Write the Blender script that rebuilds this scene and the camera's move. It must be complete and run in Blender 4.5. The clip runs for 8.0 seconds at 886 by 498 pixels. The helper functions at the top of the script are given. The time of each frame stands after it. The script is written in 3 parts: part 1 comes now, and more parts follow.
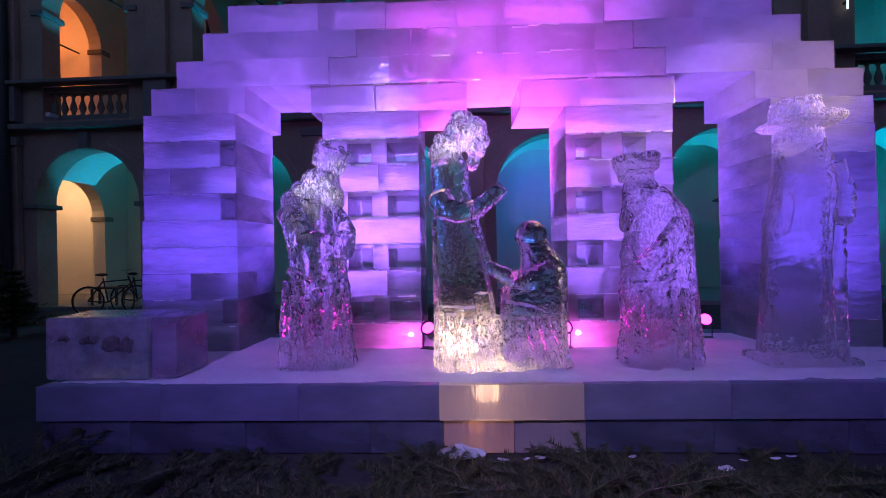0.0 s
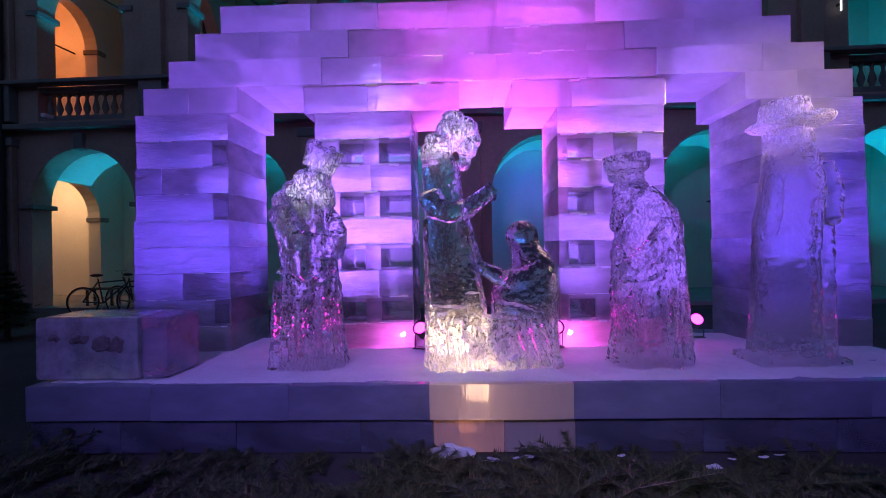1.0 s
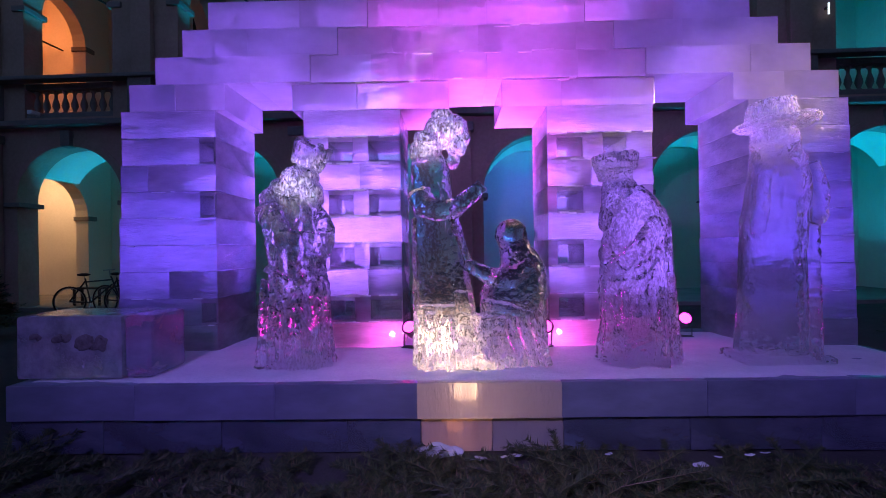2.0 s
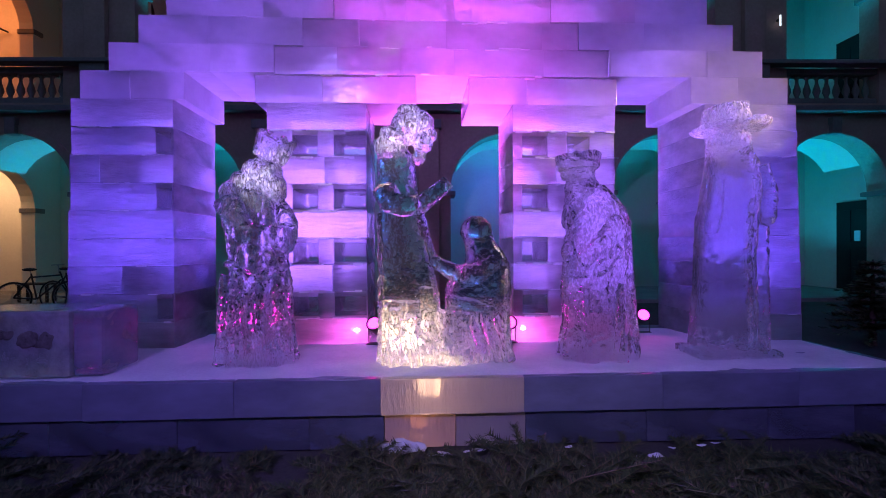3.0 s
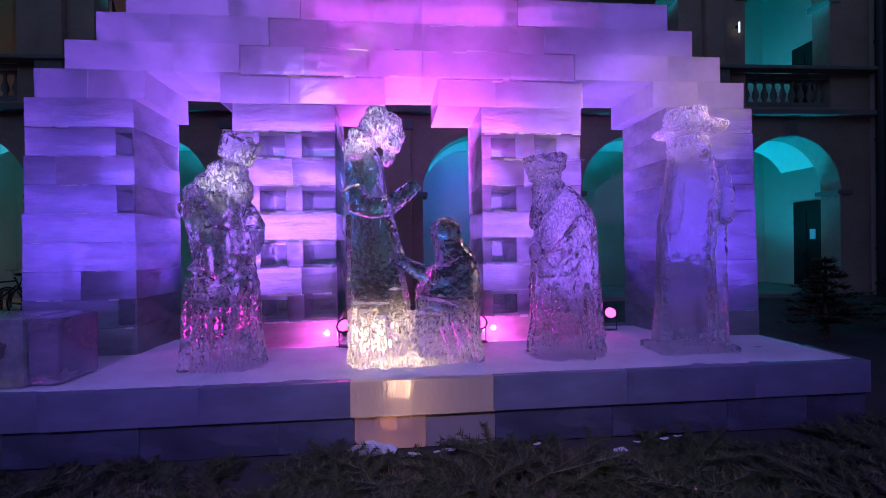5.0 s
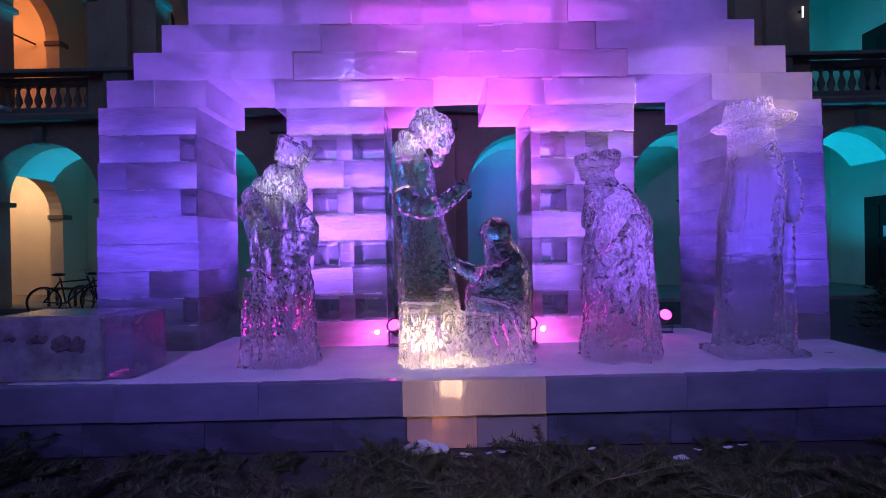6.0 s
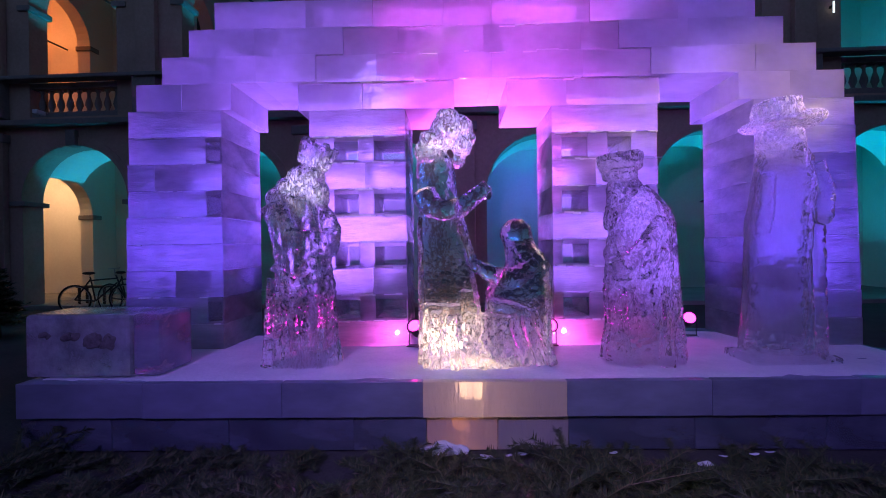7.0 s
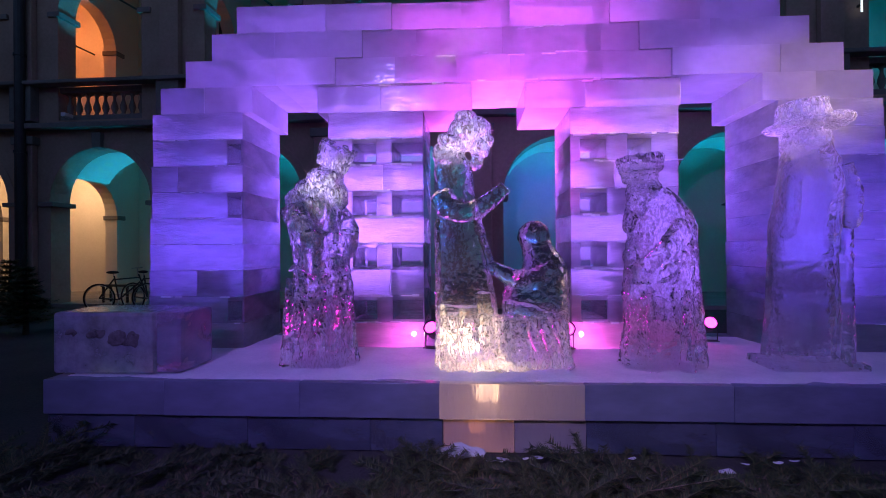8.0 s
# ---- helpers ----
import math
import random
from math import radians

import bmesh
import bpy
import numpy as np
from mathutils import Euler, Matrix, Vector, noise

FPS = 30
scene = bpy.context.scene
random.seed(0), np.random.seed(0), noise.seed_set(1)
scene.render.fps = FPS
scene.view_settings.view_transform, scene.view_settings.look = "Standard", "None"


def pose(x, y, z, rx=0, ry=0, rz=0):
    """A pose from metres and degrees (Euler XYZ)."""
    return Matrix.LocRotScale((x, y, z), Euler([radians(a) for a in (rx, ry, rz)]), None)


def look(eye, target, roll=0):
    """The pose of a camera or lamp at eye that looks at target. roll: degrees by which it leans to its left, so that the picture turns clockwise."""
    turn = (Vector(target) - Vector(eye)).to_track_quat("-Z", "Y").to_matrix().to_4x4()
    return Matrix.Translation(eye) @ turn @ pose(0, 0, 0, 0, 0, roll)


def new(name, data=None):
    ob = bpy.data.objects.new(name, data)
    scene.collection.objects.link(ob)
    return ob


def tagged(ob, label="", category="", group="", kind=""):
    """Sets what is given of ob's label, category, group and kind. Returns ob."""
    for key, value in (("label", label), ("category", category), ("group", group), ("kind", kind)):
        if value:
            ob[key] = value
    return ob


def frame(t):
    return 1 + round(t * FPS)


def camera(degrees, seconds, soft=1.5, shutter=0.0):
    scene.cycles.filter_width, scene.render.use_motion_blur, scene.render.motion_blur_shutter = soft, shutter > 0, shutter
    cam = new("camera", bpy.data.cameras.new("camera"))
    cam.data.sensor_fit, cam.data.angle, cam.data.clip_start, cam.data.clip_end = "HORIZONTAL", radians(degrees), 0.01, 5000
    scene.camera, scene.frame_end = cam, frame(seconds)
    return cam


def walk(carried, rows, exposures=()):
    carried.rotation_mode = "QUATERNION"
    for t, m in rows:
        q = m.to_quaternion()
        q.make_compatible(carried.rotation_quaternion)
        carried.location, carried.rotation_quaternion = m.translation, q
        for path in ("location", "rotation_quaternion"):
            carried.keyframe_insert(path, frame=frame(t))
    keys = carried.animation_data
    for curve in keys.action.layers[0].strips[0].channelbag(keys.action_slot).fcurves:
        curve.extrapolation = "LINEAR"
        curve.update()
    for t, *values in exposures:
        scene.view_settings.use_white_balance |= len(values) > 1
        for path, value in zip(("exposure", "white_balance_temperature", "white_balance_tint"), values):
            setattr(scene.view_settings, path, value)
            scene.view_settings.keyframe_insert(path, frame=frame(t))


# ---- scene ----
cam = camera(85.1, 8.0, soft=0.9)
PATH = [
    (0, (0.17, -0.062, 1.46), (0.094, 1.937, 1.452), -1.0),
    (0.5, (0.206, -0.068, 1.457), (0.133, 1.931, 1.45), -1.0),
    (1, (0.226, -0.068, 1.45), (0.158, 1.931, 1.446), -1.0),
    (1.5, (0.234, -0.067, 1.45), (0.169, 1.932, 1.446), -1.0),
    (1.7, (0.244, -0.061, 1.445), (0.182, 1.938, 1.443), -1.0),
    (2.8, (0.275, -0.047, 1.412), (0.349, 1.952, 1.406), -0.3),
    (3, (0.275, -0.051, 1.418), (0.371, 1.947, 1.406), -0.3),
    (3.5, (0.295, -0.059, 1.415), (0.449, 1.935, 1.401), -0.4),
    (4, (0.31, -0.07, 1.412), (0.518, 1.919, 1.397), -0.5),
    (4.2, (0.325, -0.073, 1.401), (0.548, 1.915, 1.39), -0.6),
    (5.3, (0.290, -0.066, 1.425), (0.460, 1.927, 1.417), -1.1),
    (5.5, (0.269, -0.062, 1.418), (0.384, 1.934, 1.414), -1.0),
    (6, (0.249, -0.063, 1.431), (0.278, 1.937, 1.421), -1.0),
    (6.5, (0.238, -0.062, 1.437), (0.226, 1.938, 1.427), -1.0),
    (7, (0.234, -0.069, 1.438), (0.186, 1.93, 1.431), -0.8),
    (7.5, (0.228, -0.072, 1.436), (0.142, 1.926, 1.435), -0.6),
    (8, (0.222, -0.072, 1.434), (0.109, 1.924, 1.437), -0.4),
]
walk(cam, [(t, look(eye, target, roll)) for t, eye, target, roll in PATH])

# ---- world, lamps, exposure ----
world = bpy.data.worlds.new("dusk")
scene.world = world
world.use_nodes = True
wn = world.node_tree.nodes
sky = wn.new("ShaderNodeTexSky")
sky.sky_type, sky.sun_disc = "NISHITA", False
sky.sun_elevation, sky.sun_rotation = radians(-2.0), radians(200)
sky.ozone_density, sky.air_density = 2.6, 1.0
wn["Background"].inputs["Strength"].default_value = 1.5
world.node_tree.links.new(sky.outputs["Color"], wn["Background"].inputs["Color"])

MAGENTA, BLUE = (1.0, 0.09, 0.95), (0.17, 0.07, 1.0)
LAVENDER, TEAL, AMBER = (0.33, 0.20, 1.0), (0.0, 0.53, 1.0), (1.0, 0.30, 0.10)


def lamp_light(name, at, to, watts, colour, size=0.12, cone=None, blend=0.6):
    """A lamp's light: a spot where a cone is given, else a bulb."""
    data = bpy.data.lights.new(name, "SPOT" if cone else "POINT")
    data.energy, data.color, data.shadow_soft_size = watts, colour, size
    if cone:
        data.spot_size, data.spot_blend = radians(cone), blend
    ob = new(name, data)
    ob.matrix_basis = look(at, to) if to else pose(*at)
    return ob


# uplights on the platform behind the large group, aimed at the gable
lamp_light("uplight_beam", (-0.10, 4.24, 0.78), (0.62, 4.48, 3.5), 330, MAGENTA, 0.05, 44, 1.0)
lamp_light("uplight_beam", (1.07, 4.24, 0.78), (0.76, 4.48, 3.5), 330, MAGENTA, 0.05, 44, 1.0)
lamp_light("uplight_beam", (-1.62, 4.80, 0.76), (-1.2, 4.8, 3.4), 14, MAGENTA, 0.05, 120)
lamp_light("uplight_beam", (2.58, 4.80, 0.76), (2.1, 4.6, 3.4), 14, MAGENTA, 0.05, 120)
# pink spill from the lamps at the feet of the two middle piers
lamp_light("uplight_spill", (-0.33, 4.62, 0.62), None, 6.0, (1.0, 0.10, 0.75), 0.02)
lamp_light("uplight_spill", (1.27, 4.62, 0.62), None, 6.0, (1.0, 0.10, 0.75), 0.02)
# uplights on the ground behind the wall, shining through the ice
lamp_light("uplight_beam", (0.6, 7.0, 0.3), (0.68, 5.1, 3.8), 10000, (0.9, 0.10, 1.0), 0.12, 46, 1.0)
lamp_light("uplight_beam", (-2.7, 6.9, 0.3), (-2.6, 5.1, 2.3), 1050, BLUE, 0.12, 60, 1.0)
lamp_light("uplight_beam", (3.9, 6.9, 0.3), (3.7, 5.1, 2.1), 1050, BLUE, 0.12, 58, 1.0)
lamp_light("uplight_beam", (-0.9, 7.2, 0.3), (-1.0, 5.1, 2.6), 4000, (0.36, 0.13, 1.0), 0.12, 64, 1.0)
lamp_light("uplight_beam", (1.9, 7.2, 0.3), (1.9, 5.1, 2.4), 3500, (0.36, 0.13, 1.0), 0.12, 64, 1.0)
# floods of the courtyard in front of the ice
lamp_light("unseen_flood_beam", (-1.6, -3.6, 5.2), (0.6, 4.2, 1.9), 1500, LAVENDER, 0.2, 64, 0.9)
lamp_light("unseen_flood_beam", (9.4, -0.4, 5.0), (3.15, 4.1, 2.75), 6400, (1.0, 0.64, 0.5), 0.06, 12, 1.0)
# unseen fill lamp added over the ground in front, lighting the fir branches
lamp_light("branch_fill_beam", (1.2, -1.6, 3.6), (0.9, 2.4, 0.0), 100, (1.0, 0.9, 0.6), 0.15, 44, 1.0)
# two low spots added out of view to whiten the carved heads
lamp_light("unseen_flood_beam", (0.05, 1.9, 0.25), (0.15, 3.86, 2.36), 600, (1.0, 0.92, 0.84), 0.04, 11, 0.6)
lamp_light("unseen_flood_beam", (-1.25, 1.9, 0.25), (-0.93, 3.85, 2.06), 380, (1.0, 0.92, 0.86), 0.04, 10, 0.6)
# warm lamps sunk into the platform under the large group
lamp_light("in_ice_bulb", (0.34, 3.70, 0.375), None, 1.9, (1.0, 0.56, 0.34), 0.10)
lamp_light("in_ice_bulb", (0.28, 3.72, 0.125), None, 0.6, (1.0, 0.32, 0.08), 0.10)
# added inside and before the statue's base: imitate the sunk lamps' rising glow
lamp_light("in_ice_bulb", (0.26, 3.86, 0.66), None, 11, (1.0, 0.66, 0.36), 0.015)
lamp_light("base_fill_beam", (0.10, 3.38, 0.53), (0.15, 3.86, 1.6), 80, (1.0, 0.72, 0.46), 0.03, 90, 0.8)

# ---- materials ----


def node_material(name):
    m = bpy.data.materials.new(name)
    m.use_nodes = True
    n, l = m.node_tree.nodes, m.node_tree.links
    return m, n, l, n["Principled BSDF"]


def noise_node(n, l, scale, detail=4.0, rough=0.55, stretch=(1, 1, 1), source="Object"):
    tc, mp, nz = n.new("ShaderNodeTexCoord"), n.new("ShaderNodeMapping"), n.new("ShaderNodeTexNoise")
    mp.inputs["Scale"].default_value = stretch
    nz.inputs["Scale"].default_value, nz.inputs["Detail"].default_value, nz.inputs["Roughness"].default_value = scale, detail, rough
    l.new(tc.outputs[source], mp.inputs["Vector"])
    l.new(mp.outputs["Vector"], nz.inputs["Vector"])
    return nz


def ramp(n, l, out, stops):
    r = n.new("ShaderNodeValToRGB")
    els = r.color_ramp.elements
    while len(els) < len(stops):
        els.new(0.5)
    for e, (p, c) in zip(els, stops):
        e.position, e.color = p, (*c, 1) if len(c) == 3 else c
    l.new(out, r.inputs["Fac"])
    return r


def bump(n, l, out, strength, distance, before=None):
    b = n.new("ShaderNodeBump")
    b.inputs["Strength"].default_value, b.inputs["Distance"].default_value = strength, distance
    l.new(out, b.inputs["Height"])
    if before:
        l.new(before.outputs["Normal"], b.inputs["Normal"])
    return b


def rough_material(name, dark, light, scale, roughness=0.85, relief=0.4, distance=0.01, fine=40, metallic=0.0, stretch=(1, 1, 1)):
    """An opaque surface: two scales of colour, grain relief."""
    m, n, l, p = node_material(name)
    big, small = noise_node(n, l, scale, 5, 0.6, stretch), noise_node(n, l, fine, 3, 0.6, stretch)
    mix = n.new("ShaderNodeMath")
    mix.operation = "MULTIPLY_ADD"
    mix.inputs[1].default_value = 0.35
    l.new(small.outputs["Fac"], mix.inputs[0])
    scaled = n.new("ShaderNodeMath")
    scaled.operation = "MULTIPLY"
    scaled.inputs[1].default_value = 0.65
    l.new(big.outputs["Fac"], scaled.inputs[0])
    l.new(scaled.outputs[0], mix.inputs[2])
    r = ramp(n, l, mix.outputs[0], [(0.3, dark), (0.7, light)])
    l.new(r.outputs["Color"], p.inputs["Base Color"])
    p.inputs["Roughness"].default_value, p.inputs["Metallic"].default_value = roughness, metallic
    b = bump(n, l, mix.outputs[0], relief, distance)
    l.new(b.outputs["Normal"], p.inputs["Normal"])
    return m


def ice_material(name, clear_lo, clear_hi, roughness, tint, relief, cloud_scale=2.2, grain=14.0, stretch=(1, 1, 1), through_share=0.6, frost=(), wet_film=True, faceting=0.0):
    """Ice: clear refracting ice mixed by clouds of trapped air with milky, light-scattering ice. frost: (height,
    width, amount) of rough-carved zones, whose sharp white speckle also imitates sparkle.
    """
    m, n, l, p = node_material(name)
    p.inputs["Base Color"].default_value = (0.93, 0.96, 1.0, 1)
    p.inputs["Transmission Weight"].default_value, p.inputs["IOR"].default_value = 1.0, 1.31
    p.inputs["Roughness"].default_value = roughness
    cloud = noise_node(n, l, cloud_scale, 5, 0.62, stretch)
    info = n.new("ShaderNodeObjectInfo")
    shift = n.new("ShaderNodeMath")
    shift.operation = "MULTIPLY_ADD"
    shift.inputs[1].default_value = 0.12
    l.new(info.outputs["Random"], shift.inputs[0])
    l.new(cloud.outputs["Fac"], shift.inputs[2])
    fac = ramp(n, l, shift.outputs[0], [(0.38, (clear_lo,) * 3), (0.82, (clear_hi,) * 3)]).outputs["Color"]
    fine = noise_node(n, l, grain, 4, 0.6, stretch)
    for height, width, amount in frost:
        tc, sep, off, zone = n.new("ShaderNodeTexCoord"), n.new("ShaderNodeSeparateXYZ"), n.new("ShaderNodeMath"), n.new("ShaderNodeMapRange")
        l.new(tc.outputs["Object"], sep.inputs[0])
        off.operation, off.inputs[1].default_value = "SUBTRACT", height
        l.new(sep.outputs["Z"], off.inputs[0])
        away = n.new("ShaderNodeMath")
        away.operation = "ABSOLUTE"
        l.new(off.outputs[0], away.inputs[0])
        zone.inputs["From Min"].default_value, zone.inputs["From Max"].default_value = width, width * 0.5
        zone.inputs["To Min"].default_value, zone.inputs["To Max"].default_value = 0.0, amount
        l.new(away.outputs[0], zone.inputs["Value"])
        chips, both = ramp(n, l, fine.outputs["Fac"], [(0.49, (0.02,) * 3), (0.55, (1.0,) * 3)]), n.new("ShaderNodeMath")
        both.operation = "MULTIPLY_ADD"
        l.new(zone.outputs[0], both.inputs[0]), l.new(chips.outputs["Color"], both.inputs[1]), l.new(fac, both.inputs[2])
        fac = both.outputs[0]
    b1 = bump(n, l, cloud.outputs["Fac"], relief, 0.05)
    b2 = bump(n, l, fine.outputs["Fac"], relief, 0.012, b1)
    if faceting:
        cells = n.new("ShaderNodeTexVoronoi")
        cells.inputs["Scale"].default_value = 38.0
        tc, mp = n.new("ShaderNodeTexCoord"), n.new("ShaderNodeMapping")
        mp.inputs["Scale"].default_value = (1, 1, 0.55)
        l.new(tc.outputs["Object"], mp.inputs["Vector"]), l.new(mp.outputs["Vector"], cells.inputs["Vector"])
        b2 = bump(n, l, cells.outputs["Distance"], faceting, 0.012, b2)
    l.new(b2.outputs["Normal"], p.inputs["Normal"])
    dif, tra, milk, out = n.new("ShaderNodeBsdfDiffuse"), n.new("ShaderNodeBsdfTranslucent"), n.new("ShaderNodeMixShader"), n.new("ShaderNodeMixShader")
    dif.inputs["Color"].default_value, tra.inputs["Color"].default_value = (*tint, 1), (*tint, 1)
    l.new(b1.outputs["Normal"], dif.inputs["Normal"])
    milk.inputs["Fac"].default_value = through_share
    l.new(dif.outputs[0], milk.inputs[1]), l.new(tra.outputs[0], milk.inputs[2])
    l.new(fac, out.inputs["Fac"])
    l.new(p.outputs[0], out.inputs[1]), l.new(milk.outputs[0], out.inputs[2])
    if not wet_film:
        l.new(out.outputs[0], n["Material Output"].inputs["Surface"])
        return m
    gloss, fres, wet = n.new("ShaderNodeBsdfGlossy"), n.new("ShaderNodeFresnel"), n.new("ShaderNodeMixShader")
    gloss.inputs["Roughness"].default_value, fres.inputs["IOR"].default_value = max(0.08, roughness), 1.33
    l.new(b2.outputs["Normal"], gloss.inputs["Normal"]), l.new(fres.outputs[0], wet.inputs["Fac"])
    l.new(out.outputs[0], wet.inputs[1]), l.new(gloss.outputs[0], wet.inputs[2])
    l.new(wet.outputs[0], n["Material Output"].inputs["Surface"])
    return m


def glow_material(name, colour, strength):
    m, n, l, p = node_material(name)
    p.inputs["Base Color"].default_value = (*colour, 1)
    p.inputs["Emission Color"].default_value, p.inputs["Emission Strength"].default_value = (*colour, 1), strength
    return m


ICE_WALL = ice_material("cloudy_block_ice", 0.35, 0.8, 0.1, (0.92, 0.93, 0.97), 0.45, 2.2, 30.0, (0.5, 1, 2.2), through_share=0.84)
ICE_GABLE = ice_material("milky_gable_ice", 0.55, 0.9, 0.14, (0.93, 0.94, 0.97), 0.2, 1.4, 16.0, (0.7, 1, 1.0), through_share=0.84)
# milkier, warm-tinted copy for the lit blocks; tint strengthens the lamp glow
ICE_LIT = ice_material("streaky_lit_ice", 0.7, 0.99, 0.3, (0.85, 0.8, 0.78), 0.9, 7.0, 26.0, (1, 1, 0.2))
ICE_PANE = ice_material("clear_window_ice", 0.08, 0.3, 0.06, (0.85, 0.88, 0.95), 0.12, 4.0, 14.0)
ICE_BENCH = ice_material("pitted_bench_ice", 0.2, 0.75, 0.18, (0.8, 0.82, 0.9), 0.5, 4.0, 14.0)
ICE_CLEAR = ice_material("dark_clear_ice", 0.2, 0.6, 0.12, (0.58, 0.64, 0.86), 0.5, 2.0, 14.0, (0.6, 1, 1.8))
ICE_BASE = ice_material("frosted_base_ice", 0.4, 0.85, 0.16, (0.64, 0.7, 0.92), 0.3, 1.6, 20.0, (0.6, 1, 1.6))
CARVED = dict(clear_lo=0.0, clear_hi=0.04, roughness=0.02, tint=(0.95, 0.96, 0.98), relief=0.16, cloud_scale=7.0, grain=60.0, stretch=(1, 1, 0.4), through_share=0.3, wet_film=False, faceting=0.10)
ICE_CROWNED = ice_material("clear_carved_ice", **CARVED, frost=((1.5, 0.24, 0.8), (0.65, 0.9, 0.26)))
ICE_GROUP = ice_material("clear_carved_ice", **CARVED, frost=((1.84, 0.26, 0.9), (0.16, 0.36, 0.42)))
ICE_BOWED = ice_material("clear_carved_ice", **CARVED, frost=((0.8, 0.8, 0.26), (1.55, 0.16, 0.4)))
ICE_TALL = ice_material("cloudy_carved_ice", **{**CARVED, "clear_lo": 0.04, "clear_hi": 0.24}, frost=((1.92, 0.22, 0.8),))
SNOW = rough_material("trodden_snow", (0.62, 0.64, 0.70), (0.85, 0.86, 0.9), 3.0, 0.7, 0.5, 0.02, 45)
STONE = rough_material("weathered_stucco", (0.30, 0.20, 0.15), (0.50, 0.35, 0.27), 0.7, 0.9, 0.35, 0.02, 12)
PLASTER = rough_material("pale_lime_plaster", (0.62, 0.56, 0.46), (0.74, 0.68, 0.58), 0.6, 0.9, 0.2, 0.01, 14)
TRIM = rough_material("grey_stone_trim", (0.16, 0.14, 0.13), (0.27, 0.24, 0.21), 1.4, 0.9, 0.4, 0.02, 18)
GROUND = rough_material("dark_courtyard_gravel", (0.035, 0.033, 0.03), (0.09, 0.085, 0.075), 0.8, 0.95, 0.8, 0.03, 30)
FIR, fn, fl, fp = node_material("fir_needles")
geo = fn.new("ShaderNodeNewGeometry")
fl.new(ramp(fn, fl, geo.outputs["Random Per Island"], [(0.0, (0.015, 0.03, 0.012)), (0.55, (0.05, 0.075, 0.025)), (0.85, (0.12, 0.13, 0.05)), (1.0, (0.16, 0.11, 0.05))]).outputs["Color"], fp.inputs["Base Color"])
fp.inputs["Roughness"].default_value = 0.55
BARK = rough_material("fir_bark", (0.05, 0.03, 0.02), (0.12, 0.08, 0.05), 9.0, 0.9, 0.6, 0.01, 50)
BLACK = rough_material("black_painted_metal", (0.012, 0.012, 0.013), (0.03, 0.03, 0.032), 6.0, 0.45, 0.1, 0.002, 60)
RUBBER = rough_material("black_rubber", (0.012, 0.012, 0.012), (0.025, 0.025, 0.025), 9.0, 0.8, 0.2, 0.002, 60)
STEEL = rough_material("worn_steel", (0.3, 0.3, 0.3), (0.5, 0.5, 0.5), 8.0, 0.35, 0.1, 0.002, 80, 1.0)
WOOD_DARK = rough_material("dark_stained_wood", (0.03, 0.022, 0.016), (0.075, 0.05, 0.035), 2.0, 0.6, 0.3, 0.004, 30, 0.0, (6, 6, 1))
# near-black colour stands in for the dark room behind the open doorways
DOORWAY = rough_material("doorway_dark", (0.006, 0.005, 0.004), (0.014, 0.011, 0.009), 2.0, 0.75, 0.3, 0.004, 30, 0.0, (6, 6, 1))
WHITE = rough_material("white_paint", (0.7, 0.7, 0.7), (0.82, 0.82, 0.82), 3.0, 0.6, 0.1, 0.002, 40)
GLOW_PINK = glow_material("lit_magenta_lens", (1.0, 0.015, 0.45), 22.0)

# ---- building helpers ----


def box_bm(sx, sy, sz, at=(0, 0, 0), bevel=0.0, seg=2, jitter=0.0):
    bm = bmesh.new()
    bmesh.ops.create_cube(bm, size=1.0, matrix=Matrix.Translation(at) @ Matrix.Diagonal((sx, sy, sz, 1)))
    if jitter:
        for v in bm.verts:
            v.co += Vector([random.uniform(-jitter, jitter) for _ in range(3)])
    if bevel:
        bmesh.ops.bevel(bm, geom=bm.edges[:], offset=bevel, segments=seg, affect="EDGES", profile=0.6)
    return bm


def rod_bm(a, b, r1, r2=None, sides=10):
    bm = bmesh.new()
    add_rod(bm, a, b, r1, r2, sides)
    return bm


def add_rod(bm, a, b, r1, r2=None, sides=10):
    a, b = Vector(a), Vector(b)
    m = Matrix.Translation((a + b) / 2) @ (b - a).to_track_quat("Z", "Y").to_matrix().to_4x4()
    bmesh.ops.create_cone(bm, cap_ends=True, segments=sides, radius1=r1, radius2=r1 if r2 is None else r2, depth=(b - a).length, matrix=m)


def add_ball(bm, at, r, turn=0.0, seg=18):
    m = Matrix.Translation(at) @ pose(0, 0, 0, 0, turn, 0) @ Matrix.Diagonal((*r, 1))
    bmesh.ops.create_uvsphere(bm, u_segments=seg, v_segments=seg // 2 + 2, radius=1.0, matrix=m)


def lathe_bm(profile, sides=14):
    """Turned shape from (radius, z) steps."""
    bm, rings = bmesh.new(), []
    for r, z in profile:
        rings.append([bm.verts.new((r * math.cos(2 * math.pi * i / sides), r * math.sin(2 * math.pi * i / sides), z)) for i in range(sides)])
    for a, b in zip(rings, rings[1:]):
        for i in range(sides):
            bm.faces.new((a[i], a[(i + 1) % sides], b[(i + 1) % sides], b[i]))
    bm.faces.new(rings[0][::-1]), bm.faces.new(rings[-1])
    return bm


def mesh_of(name, bm, material, smooth=False):
    me = bpy.data.meshes.new(name)
    bm.normal_update()
    bm.to_mesh(me)
    bm.free()
    me.materials.append(material)
    if smooth:
        me.shade_smooth()
    return me


def part(name, bm, material, parent=None, label="", smooth=False):
    ob = new(name, bm if isinstance(bm, bpy.types.Mesh) else mesh_of(name, bm, material, smooth))
    if parent:
        ob.parent = parent
    return tagged(ob, label)


